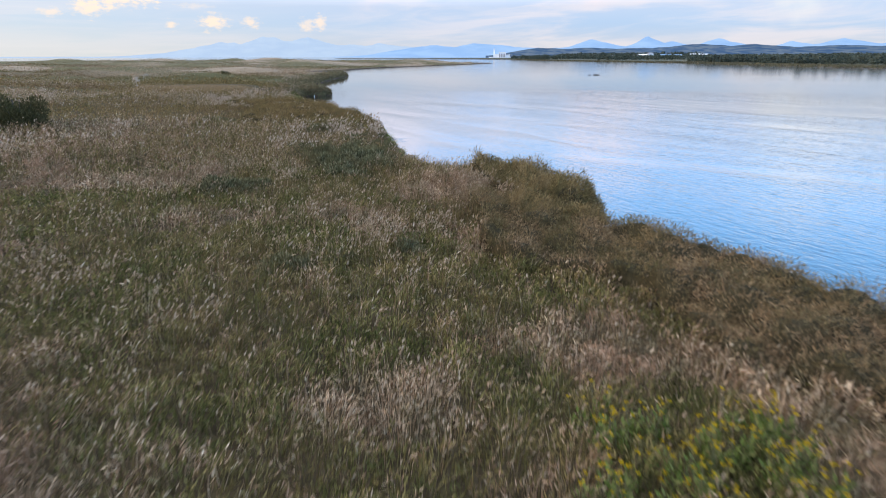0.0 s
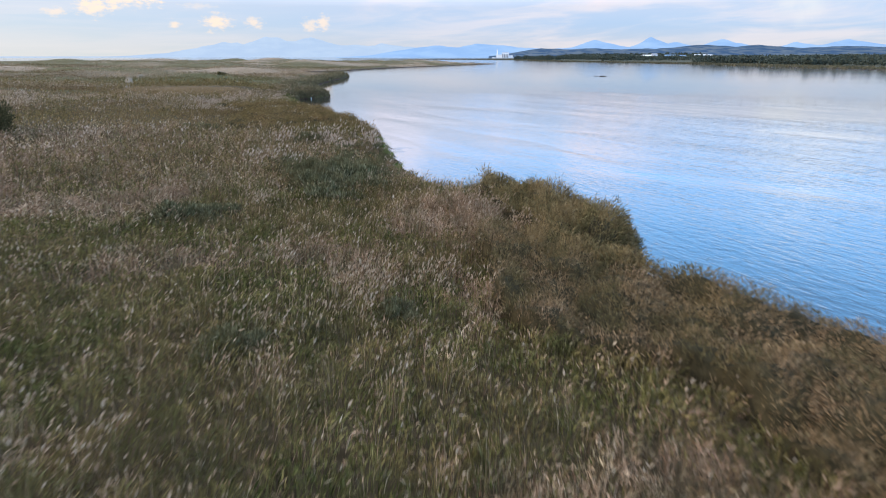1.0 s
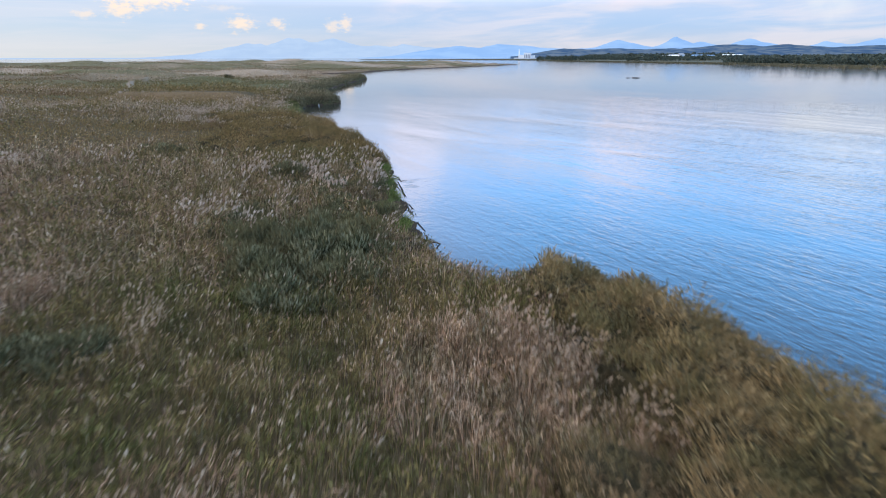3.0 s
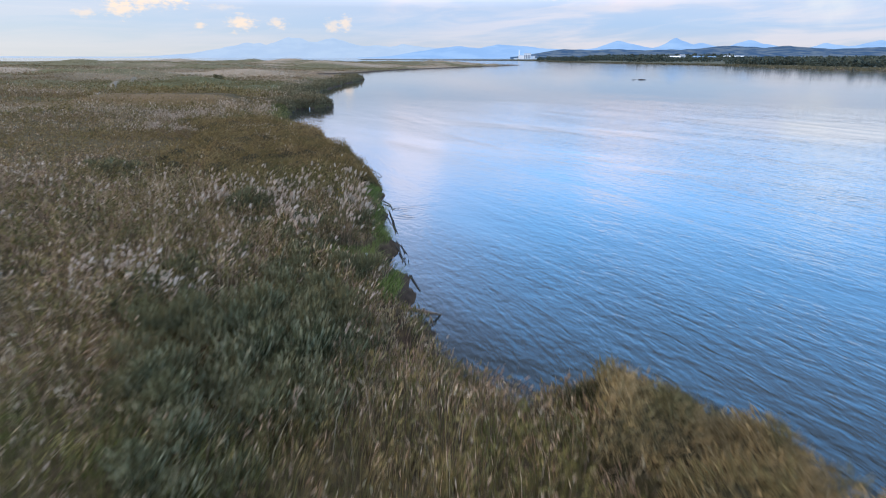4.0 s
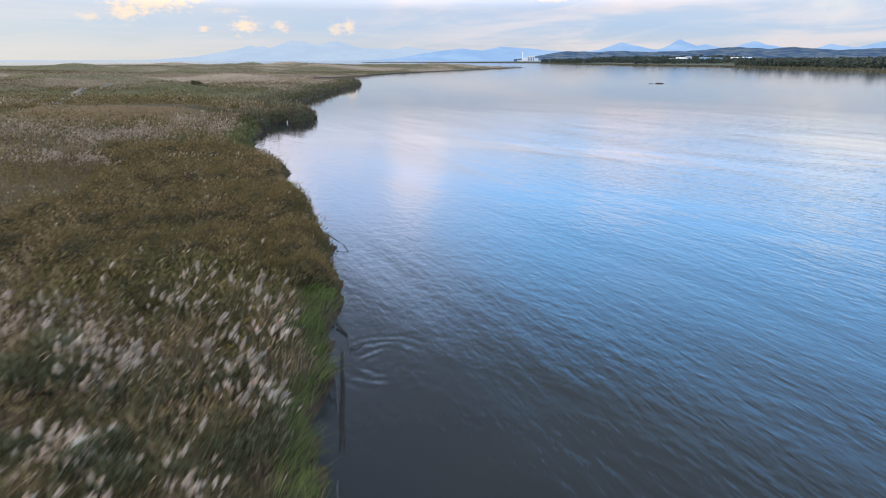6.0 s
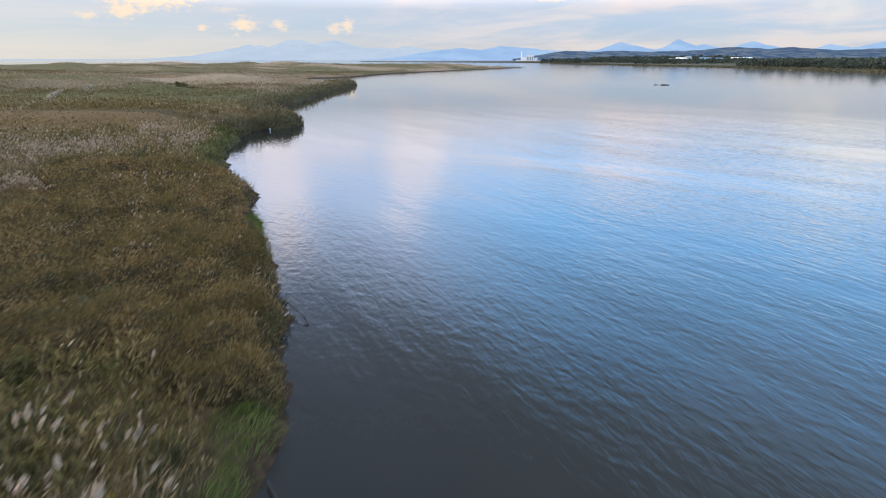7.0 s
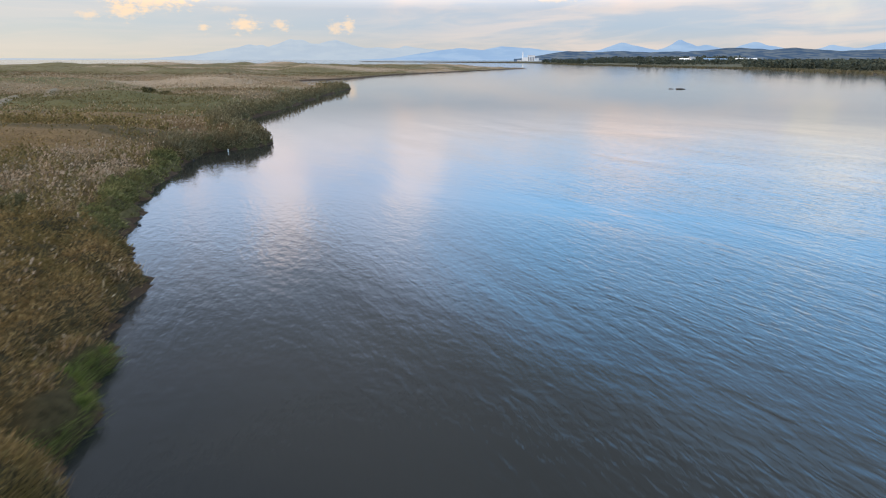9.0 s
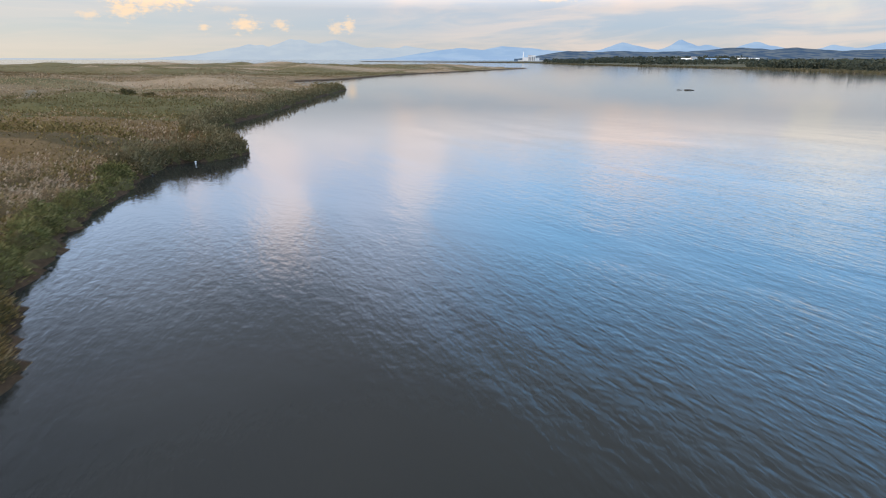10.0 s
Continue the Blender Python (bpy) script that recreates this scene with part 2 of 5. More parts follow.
FAROLIVE = plant_material("far_olive_grass", [(0.0, (0.0975, 0.0851, 0.04)), (0.5, (0.147, 0.125, 0.0587)), (1.0, (0.225, 0.179, 0.095))], (0.169, 0.129, 0.0663), 0.4, patch_scale=0.15, tufts=0.3)
ISLEREED = plant_material("grey_olive_reed", [(0.0, (0.075, 0.064, 0.035)), (0.5, (0.165, 0.14, 0.08)), (1.0, (0.29, 0.245, 0.155))], (0.15, 0.115, 0.066), 0.5, patch_scale=0.5, tufts=0.2)
FARREED = plant_material("far_shore_reed", [(0.0, (0.075, 0.072, 0.045)), (0.5, (0.12, 0.11, 0.07)), (1.0, (0.19, 0.165, 0.115))], (0.10, 0.095, 0.062), 0.5, patch_scale=0.05, tufts=0.2)
HERB = plant_material("marsh_herb_leaf", [(0.0, (0.0521, 0.047, 0.0201)), (0.5, (0.155, 0.13, 0.0566)), (1.0, (0.335, 0.263, 0.142))], (0.205, 0.148, 0.0732), 0.45)
MUGWORT = plant_material("mugwort_leaf", [(0.0, (0.0244, 0.0269, 0.0134)), (0.5, (0.116, 0.112, 0.0582)), (1.0, (0.366, 0.336, 0.213))], (0.122, 0.112, 0.056), 0.35, 0.25, 1.2, 0.7, (0.159, 0.134, 0.0672), 0.25)
BUSHLEAF = plant_material("dark_bush_leaf", [(0.0, (0.025, 0.03, 0.014)), (0.6, (0.058, 0.06, 0.027)), (1.0, (0.125, 0.11, 0.055))], (0.085, 0.07, 0.036), 0.4, 0.2, 1.0, tufts=0.2)
# woodland leaf tones, greyed and blued for the haze over the lagoon
TREELEAF = plant_material("hazy_tree_leaf", [(0.0, (0.045, 0.06, 0.052)), (0.6, (0.065, 0.082, 0.068)), (1.0, (0.09, 0.105, 0.085))], (0.07, 0.08, 0.066), 0.4, 0.15, 0.03, tufts=0.2)
PETAL = plant_material("yellow_petal", [(0.0, (0.40, 0.26, 0.005)), (1.0, (0.66, 0.46, 0.01))], (0.52, 0.37, 0.008), 0.2, 0.3, tufts=0.2)
STEM = plain_material("plant_stem", [(0.3, (0.07, 0.075, 0.03)), (0.7, (0.13, 0.11, 0.05))], 8)
BARK = plain_material("wet_driftwood", [(0.3, (0.018, 0.014, 0.011)), (0.7, (0.06, 0.05, 0.04))], 6, 0.75, 0, 0.02)
PALEWOOD = plain_material("bleached_wood", [(0.3, (0.35, 0.32, 0.28)), (0.7, (0.6, 0.57, 0.52))], 9, 0.7, 0, 0.01)
ROCK = plain_material("dark_wet_stone", [(0.3, (0.02, 0.022, 0.025)), (0.7, (0.07, 0.07, 0.072))], 4, 0.35, 0, 0.03)
MUD = plain_material("wet_silt", [(0.3, (0.016, 0.014, 0.012)), (0.7, (0.036, 0.031, 0.026))], 6, 0.92, 0, 0.01)
FLOATSKIN = plain_material("weathered_grey_plastic", [(0.3, (0.022, 0.026, 0.032)), (0.7, (0.06, 0.068, 0.078))], 5, 0.5, 0, 0.004)
WHITE = plain_material("white_paint", [(0.3, (0.68, 0.68, 0.66)), (0.7, (0.82, 0.82, 0.80))], 5, 0.5)
FARWHITE = plain_material("pale_cladding", [(0.3, (0.66, 0.67, 0.68)), (0.7, (0.80, 0.80, 0.79))], 0.06, 0.6)
BLUEROOF = plain_material("blue_sheet_roof", [(0.3, (0.10, 0.20, 0.34)), (0.7, (0.16, 0.28, 0.42))], 0.2, 0.4)
GREYROOF = plain_material("grey_sheet_roof", [(0.3, (0.16, 0.17, 0.18)), (0.7, (0.28, 0.28, 0.29))], 0.2, 0.5)
DARKPANE = plain_material("dark_window_glass", [(0.3, (0.03, 0.04, 0.05)), (0.7, (0.06, 0.07, 0.08))], 0.5, 0.12)
SAND = plain_material("sandy_track", [(0.3, (0.13, 0.103, 0.072)), (0.7, (0.22, 0.178, 0.127))], 0.8, 0.9, 0, 0.04)


def ground_material():
    m, n = material("marsh_ground")
    pos = n.add("ShaderNodeTexCoord").outputs["Object"]
    z = n.add("ShaderNodeSeparateXYZ", {0: pos}).outputs[2]
    b, c = n.noise(pos, 0.25, 5.0, 0.6), n.noise(pos, 4.0, 5.0, 0.65)
    growth = n.add("ShaderNodeVertexColor", layer_name="growth").outputs[0]
    heath = n.mix(0.35, growth, n.ramp(b, [(0.35, (0.32, 0.33, 0.30)), (0.65, (0.68, 0.66, 0.66))]), "OVERLAY")
    thatch = n.mix(0.5, heath, n.ramp(c, [(0.3, (0.15, 0.15, 0.15)), (0.7, (0.7, 0.7, 0.7))]), "OVERLAY")
    soil = n.ramp(c, [(0.3, (0.022, 0.015, 0.010)), (0.7, (0.072, 0.047, 0.030))])
    mud = n.ramp(c, [(0.3, (0.03, 0.028, 0.022)), (0.7, (0.06, 0.053, 0.04))])
    col = n.mix(n.span(z, 0.26, 0.42), soil, thatch)
    col = n.mix(n.span(z, 0.03, -0.05), col, mud)
    p = n.add("ShaderNodeBsdfPrincipled", {"Base Color": col, "Roughness": 0.95, "Specular IOR Level": 0.06})
    n.link(n.add("ShaderNodeBump", {"Strength": 0.8, "Distance": 0.08, "Height": n.noise(pos, 6.0, 6.0, 0.7)}).outputs[0], p.inputs["Normal"])
    n.link(p.outputs[0], n.add("ShaderNodeOutputMaterial").inputs[0])
    return m


def water_material():
    m, n = material("lagoon_water")
    pos = n.add("ShaderNodeTexCoord").outputs["Object"]

    def turned(deg, sx, sy):
        return n.add("ShaderNodeMapping", {"Vector": pos, "Rotation": (0, 0, radians(-deg)), "Scale": (1 / sx, 1 / sy, 1)}, vector_type="TEXTURE").outputs[0]

    # cat's-paws: wide patches of breeze between calm lanes, dying away over the open lagoon
    sx, sy, _ = n.add("ShaderNodeSeparateXYZ", {0: pos}).outputs
    out = n.math("SQRT", n.math("ADD", n.math("MULTIPLY", sx, sx), n.math("POWER", n.math("SUBTRACT", sy, 55.0), 2.0)))
    open_water = n.math("SUBTRACT", 1.0, n.math("MULTIPLY", n.span(out, 20.0, 90.0), 0.90))
    lanes = n.noise(turned(30, 0.02, 0.07), 1.0, 4.0, 0.55, 0.6)
    breeze = n.math("MULTIPLY", n.math("ADD", n.math("MULTIPLY", n.span(lanes, 0.30, 0.56), 0.7), 0.3), open_water)
    # short wind waves and a low swell, their crests slanting away from the bank
    lee = n.math("ADD", n.math("MULTIPLY", n.span(sx, -4.0, 3.0), 0.4), 0.6)
    across = n.math("ADD", n.math("MULTIPLY", sx, 0.866), n.math("MULTIPLY", sy, 0.5))
    along = n.math("SUBTRACT", n.math("MULTIPLY", sy, 0.866), n.math("MULTIPLY", sx, 0.5))

    def crests(fa, fc, seed):
        return n.add("ShaderNodeCombineXYZ", {0: n.math("MULTIPLY", along, fa), 1: n.math("MULTIPLY", across, fc), 2: seed}).outputs[0]

    w1 = n.noise(crests(1.1, 2.9, 0.0), 1.0, 3.0, 0.5, 0.5)
    w2 = n.noise(crests(2.6, 5.8, 3.0), 1.0, 3.0, 0.55, 0.5)
    w4 = n.noise(turned(8, 2.6, 3.4), 1.0, 3.0, 0.55, 0.4)
    w3 = n.noise(crests(0.045, 0.24, 5.0), 1.0, 2.0, 0.45, 0.4)
    w5 = n.noise(turned(24, 0.03, 0.62), 1.0, 2.0, 0.5, 0.3)
    fine = n.math("ADD", n.math("ADD", n.math("MULTIPLY", w1, 0.55), n.math("MULTIPLY", w2, 0.26)), n.math("MULTIPLY", w4, 0.22))
    # rings spreading from a spot near the bank
    rx, ry = n.math("ADD", sx, 3.9), n.math("SUBTRACT", sy, 41.7)
    rr = n.math("SQRT", n.math("ADD", n.math("MULTIPLY", rx, rx), n.math("MULTIPLY", ry, ry)))
    rings = n.math("MULTIPLY", n.math("MULTIPLY", n.math("SINE", n.math("ADD", n.math("MULTIPLY", rr, 19.0), n.math("MULTIPLY", n.noise(pos, 1.6, 2.0), 7.0))), n.math("MULTIPLY", n.span(rr, 2.0, 0.5), n.span(n.noise(pos, 0.8, 2.0), 0.42, 0.62))), 0.09)
    height = n.math("ADD", n.math("ADD", n.math("MULTIPLY", n.math("MULTIPLY", fine, breeze), lee), n.math("ADD", n.math("MULTIPLY", n.math("MULTIPLY", w3, n.math("POWER", open_water, 1.6)), 1.7), n.math("MULTIPLY", w5, 0.08))), rings)
    bump = n.add("ShaderNodeBump", {"Strength": 1.0, "Distance": 0.05, "Height": height})
    tone = n.noise(pos, 0.06, 3.0)
    col = n.ramp(tone, [(0.3, (0.012, 0.014, 0.014)), (0.7, (0.021, 0.022, 0.020))])
    p = n.add("ShaderNodeBsdfPrincipled", {"Base Color": col, "Roughness": n.math("ADD", 0.03, n.math("MULTIPLY", n.span(out, 60.0, 220.0), 0.045)), "IOR": 1.34})
    n.link(bump.outputs[0], p.inputs["Normal"])
    n.link(p.outputs[0], n.add("ShaderNodeOutputMaterial").inputs[0])
    return m


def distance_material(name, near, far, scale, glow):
    """Far hills as a plain backdrop, the pale light of many kilometres of air put into colour and glow."""
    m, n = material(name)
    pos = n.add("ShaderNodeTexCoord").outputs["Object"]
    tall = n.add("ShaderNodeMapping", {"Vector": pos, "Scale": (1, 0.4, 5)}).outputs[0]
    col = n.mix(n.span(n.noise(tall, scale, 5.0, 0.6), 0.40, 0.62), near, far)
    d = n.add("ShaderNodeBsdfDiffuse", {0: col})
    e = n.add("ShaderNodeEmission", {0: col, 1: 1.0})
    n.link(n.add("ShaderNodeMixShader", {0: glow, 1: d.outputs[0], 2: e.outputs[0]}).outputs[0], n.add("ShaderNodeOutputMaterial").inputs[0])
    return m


GROUND, WATER = ground_material(), water_material()
# haze is mixed into these blues, and part of each hill glows
MOUNTAIN = distance_material("hazy_mountain", (0.30, 0.48, 0.76), (0.36, 0.54, 0.80), 0.004, 0.85)
PALEMOUNTAIN = distance_material("hazy_pale_mountain", (0.47, 0.60, 0.78), (0.51, 0.635, 0.80), 0.006, 0.92)
FOOTHILL = distance_material("hazy_foothill", (0.052, 0.097, 0.170), (0.135, 0.172, 0.212), 0.022, 0.6)


# ---- mesh helpers ----
def mesh_object(name, verts, quads=None, tris=None, mat=None, parent=None, label=""):
    """One mesh object from arrays of points, four-cornered and three-cornered faces."""
    me = bpy.data.meshes.new(name)
    verts = np.asarray(verts, dtype=np.float32)
    q = np.zeros((0, 4), np.int32) if quads is None else np.asarray(quads, np.int32)
    t = np.zeros((0, 3), np.int32) if tris is None else np.asarray(tris, np.int32)
    me.vertices.add(len(verts))
    me.vertices.foreach_set("co", verts.ravel())
    me.loops.add(q.size + t.size)
    me.loops.foreach_set("vertex_index", np.concatenate([q.ravel(), t.ravel()]))
    me.polygons.add(len(q) + len(t))
    me.polygons.foreach_set("loop_start", np.concatenate([np.arange(len(q)) * 4, q.size + np.arange(len(t)) * 3]).astype(np.int32))
    me.update(calc_edges=True)
    if mat:
        me.materials.append(mat)
    ob = new(name, me)
    if parent:
        ob.parent = parent
    if label:
        ob["label"] = label
    return ob


def part(name, bm, mat, parent, label=""):
    me = bpy.data.meshes.new(name)
    bm.to_mesh(me)
    bm.free()
    me.materials.append(mat)
    ob = new(name, me)
    if parent:
        ob.parent = parent
    if label:
        ob["label"] = label
    return ob


def smooth(ob):
    ob.data.polygons.foreach_set("use_smooth", np.ones(len(ob.data.polygons), dtype=bool))
    return ob


def sstep(v, lo, hi):
    t = np.clip((v - lo) / (hi - lo), 0, 1)
    return t * t * (3 - 2 * t)


def vnoise(x, y, size, seed=0):
    """Smooth value noise from 0 to 1, with features about size metres wide."""
    x, y = np.asarray(x) / size + 1000.3, np.asarray(y) / size + 1000.7
    ix, iy = np.floor(x).astype(np.int64), np.floor(y).astype(np.int64)
    fx, fy = x - ix, y - iy
    fx, fy = fx * fx * (3 - 2 * fx), fy * fy * (3 - 2 * fy)

    def h(a, b):
        v = (a * 374761393 + b * 668265263 + seed * 974634777) & 0xFFFFFFFF
        v = ((v ^ (v >> 13)) * 1274126177) & 0xFFFFFFFF
        return ((v ^ (v >> 16)) & 0xFFFF) / 65535.0

    return (h(ix, iy) * (1 - fx) + h(ix + 1, iy) * fx) * (1 - fy) + (h(ix, iy + 1) * (1 - fx) + h(ix + 1, iy + 1) * fx) * fy


def fbm(x, y, size, seed=0, n=3):
    v, a = 0, 0.55
    for k in range(n):
        v = v + a * vnoise(x, y, size / 2**k, seed + k)
        a *= 0.5
    return v / 0.9625 if n == 3 else v


# ---- the lie of the land ----
# the lagoon's shore, from behind the start to the tip of the spit
SHORE = [(15, -30), (13.4, -8), (12.1, 2.3), (10.7, 7.2), (9.7, 9.8), (8.95, 11.5), (8.15, 13.2), (7.2, 14.6), (6.35, 15.5), (5.3, 16.3), (4.6, 16.75), (4.8, 17.6),
         (5.4, 19), (5.6, 20.6), (5, 22.2), (4.4, 24), (3.5, 25.9), (2.7, 27.2), (1.6, 27.8), (0.7, 27.6), (0, 27), (-0.6, 27.4), (-1, 28.4),
         (-1.6, 29.1), (-2, 29.9), (-2.66, 31.3), (-3.25, 32.8), (-3.85, 35.3), (-4.48, 37.6), (-4.9, 39.6), (-5.45, 42.1), (-6.03, 44.5),
         (-6.98, 47.5), (-7.38, 49.6), (-8.18, 51.2), (-8.98, 53), (-10.08, 55.2), (-10.78, 56.8), (-11.48, 58), (-12.7, 60.7), (-13.85, 63.7),
         (-15.6, 66.2), (-17.0, 67.7), (-18, 70.3), (-18.9, 72.2), (-20, 74), (-21.3, 77.5), (-22.4, 81.2), (-23.5, 85), (-24.4, 88.4),
         (-24.4, 91.0), (-23.2, 92.6), (-21.7, 94.0), (-21.3, 95.7), (-22.3, 98.5), (-26, 102), (-29.5, 107), (-31.5, 113), (-32.2, 120), (-32.1, 127), (-33, 136),
         (-34.2, 147), (-35.8, 166), (-36.6, 186), (-36.9, 193.5), (-39, 197.5), (-45, 203), (-56, 215), (-63, 235), (-61, 250), (-54, 264),
         (-51.6, 292), (-46, 328), (-24.5, 392), (1.3, 468), (22, 521), (27, 530)]
COAST = [(0, 540), (-110, 560), (-250, 535), (-420, 450), (-700, 280), (-1100, 0), (-1500, -400), (-1500, -900), (20, -900)]
FARSIDE = [(320, -900), (270, -100), (215, 200), (184, 390), (184, 540), (148, 650), (95, 865), (86, 1120), (30, 1240), (-120, 1400), (-330, 1560), (-320, 1650),
           (-60, 1750), (240, 2300), (500, 4900), (4900, 4900), (4900, -900)]


def inside_distance(px, py, poly):
    """Signed distance to the rim of a polygon, positive inside."""
    best = np.full(px.shape, 1e12)
    inside = np.zeros(px.shape, bool)
    for (ax, ay), (bx, by) in zip(poly, poly[1:] + poly[:1]):
        dx, dy = bx - ax, by - ay
        t = np.clip(((px - ax) * dx + (py - ay) * dy) / (dx * dx + dy * dy), 0, 1)
        best = np.minimum(best, (px - ax - t * dx) ** 2 + (py - ay - t * dy) ** 2)
        if ay != by:
            inside ^= ((ay > py) != (by > py)) & (px < ax + (py - ay) * dx / dy)
    return np.where(inside, 1, -1) * np.sqrt(best)


def rim(px, py):
    """Distance from the water on the near land, its edge made ragged."""
    return inside_distance(px, py, SHORE + COAST) + 0.9 * (vnoise(px, py, 1.3, 5) - 0.5) * np.clip(1.2 - np.abs(py - 30) / 200, 0.4, 1)


def gully_depth(px, py):
    """A narrow washed-out runnel in the low bank, from 0 to 1."""
    line = np.interp(py, [28.6, 29.0, 29.6, 30.4, 31.1], [-2.15, -2.42, -2.70, -3.04, -3.33])
    return np.exp(-(((px - line) / 0.17) ** 2)) * sstep(py, 28.4, 28.9) * (1 - sstep(py, 30.9, 31.3))


def hummocks(px, py):
    """Low grassy hummocks behind the far bank, from 0 to 1."""
    return sstep(fbm(px * 0.5, py, 15, 37), 0.54, 0.70)


def land_height(px, py, s=None):
    s = rim(px, py) if s is None else s
    bank = 0.36 * sstep(s, -0.22, 0.10) + np.clip(s, -8, 0) * 0.16
    roll = 0.22 * (fbm(px, py, 11, 21) - 0.45) * sstep(s, 0.8, 5)
    inland = sstep(s, 10, 60)
    roll = roll + (0.95 * hummocks(px, py) + 0.5 * sstep(vnoise(px * 0.6, py, 6.5, 39), 0.55, 0.9)) * sstep(s, 3, 9) * sstep(py, 76, 92)
    roll = roll + 1.3 * np.exp(-(((px + 57) / 8) ** 2) - ((py - 131) / 5) ** 2) + 1.2 * np.exp(-(((px + 60) / 15) ** 2) - ((py - 183) / 7) ** 2) + 0.8 * np.exp(-(((px + 47) / 9) ** 2) - ((py - 112) / 4) ** 2)
    dunes = inland * (8.0 * np.clip(fbm(px, py * 1.7, 55, 31) - 0.47, 0, 1) + 0.9 * np.clip(fbm(px, py * 1.5, 18, 33) - 0.4, 0, 1))
    sea = inside_distance(px, py, [(30, 530)] + COAST[:7] + [(-1500, -2000), (3000, -2000), (3000, 530)])
    ridge = 2.3 * np.exp(-(((sea - 55) / 42) ** 2)) * (0.35 + 1.0 * fbm(px, py, 48, 35)) * sstep(s, 5, 50)
    near = bank + roll + (dunes + ridge) * sstep(s, 4, 40) - 0.26 * gully_depth(px, py)
    f = inside_distance(px, py, FARSIDE)
    far = 0.5 * sstep(f, -1, 6) + 0.012 * np.clip(f, 0, 300) * fbm(px, py, 120, 41) + np.clip(f, -10, 0) * 0.12
    return np.maximum(np.where(s > -40, near, -1.3), np.where(f > -40, far, -1.3))


def spread(stops):
    """Grid lines that are close together near the walk and far apart in the distance."""
    out = []
    for (a, b, step) in stops:
        out.extend(np.arange(a, b, step))
    return np.array(out + [stops[-1][1]])


def marsh_zones(px, py):
    """Bands of growth across the marsh: where brown sedge stands, where green herbs do, and a streaked field for pale grass."""
    waver = py + 20 * (fbm(px * 0.4, py, 26, 115) - 0.5) + 5 * (vnoise(px * 0.5, py, 5, 116) - 0.5)
    ruddy = (waver > 49.5) & (waver < 63) & (px < -12) & (vnoise(px * 0.6, py, 6, 119) > 0.28)
    ruddy |= (waver > 80.5) & (waver < 88) & (vnoise(px * 0.5, py, 7, 117) > 0.3) | (waver > 102) & (waver < 121)
    lush = (waver > 122) & (waver < 141) | (waver > 93.5) & (waver < 100.5) & (px < -33) | (waver > 160) & (waver < 170) | (waver > 186) & (waver < 192)
    lush = lush * (0.55 + 0.6 * vnoise(px * 0.4, py, 6, 118))
    return ruddy, lush, 0.5 * fbm(px * 0.22, py, 30, 121) + 0.5 * fbm(px * 0.22, py, 15, 123)


def growth_tone(px, py):
    """The colour of the low growth that covers the soil, zone by zone."""
    ruddy, lush, streaky = marsh_zones(px, py)
    # base tone kept dark so gaps in the near grass read as shade
    tone = np.tile((0.085, 0.064, 0.034), (len(px), 1))

    def lay(amount, colour):
        tone[:] = tone + (np.array(colour) - tone) * np.clip(amount, 0, 1)[:, None]

    lay(sstep(py, 95, 150), (0.13, 0.097, 0.056))
    lay(sstep(py, 145, 175) * sstep(streaky, 0.44, 0.53), (0.275, 0.208, 0.142))
    lay(sstep(py, 145, 175) * sstep(streaky, np.interp(py, [140, 260, 330], [0.45, 0.46, 0.52]), np.interp(py, [140, 260, 330], [0.37, 0.38, 0.44])), (0.135, 0.115, 0.062))
    lay(ruddy * sstep(py, 60, 80), (0.14, 0.096, 0.052))
    lay(lush, (0.10, 0.092, 0.042))
    lay(np.maximum(sstep(px, 45, 75), sstep(py, 700, 900)), (0.085, 0.08, 0.05))
    return tone


def build_ground():
    xs = spread([(-5000, -1500, 350), (-1500, -300, 60), (-300, -60, 6), (-60, -26, 1.2), (-26, 13.5, 0.36), (13.5, 60, 8), (60, 400, 20), (400, 1200, 80), (1200, 5000, 380)])
    ys = spread([(-5000, -900, 400), (-900, -40, 60), (-40, -4, 3), (-4, 26, 0.6), (26, 58, 0.4), (58, 100, 0.6), (100, 220, 1.5), (220, 600, 5), (600, 1800, 40), (1800, 5000, 320)])
    gx, gy = np.meshgrid(xs, ys)
    gz = land_height(gx.ravel(), gy.ravel())
    v = np.stack([gx.ravel(), gy.ravel(), gz], 1)
    i = np.arange(len(ys) * len(xs)).reshape(len(ys), len(xs))
    q = np.stack([i[:-1, :-1], i[:-1, 1:], i[1:, 1:], i[1:, :-1]], -1).reshape(-1, 4)
    ground = smooth(mesh_object("ground", v, q, mat=GROUND))
    tone = ground.data.color_attributes.new("growth", "FLOAT_COLOR", "POINT")
    tone.data.foreach_set("color", np.concatenate([growth_tone(gx.ravel(), gy.ravel()), np.ones((gx.size, 1))], 1).astype(np.float32).ravel())
    tagged(ground, "marshy brown grassland rising to low dunes beside the lagoon", "ground", kind="structure")


build_ground()
water = mesh_object("water", [(-5000, -5000, 0), (5000, -5000, 0), (5000, 5000, 0), (-5000, 5000, 0)], [(0, 1, 2, 3)], mat=WATER)
tagged(water, "calm lagoon water reflecting the evening sky", "water", kind="structure")


def track_line(t):
    """The middle of the sandy track, from 0 to 1."""
    return -57 - 23 * t + 0.8 * np.sin(t * 7), 100 + 49 * t


def track_distance(px, py):
    best = np.full(np.shape(px), 1e9)
    for t in np.linspace(0, 1, 70):
        cx, cy = track_line(t)
        best = np.minimum(best, (px - cx) ** 2 + (py - cy) ** 2)
    return np.sqrt(best)


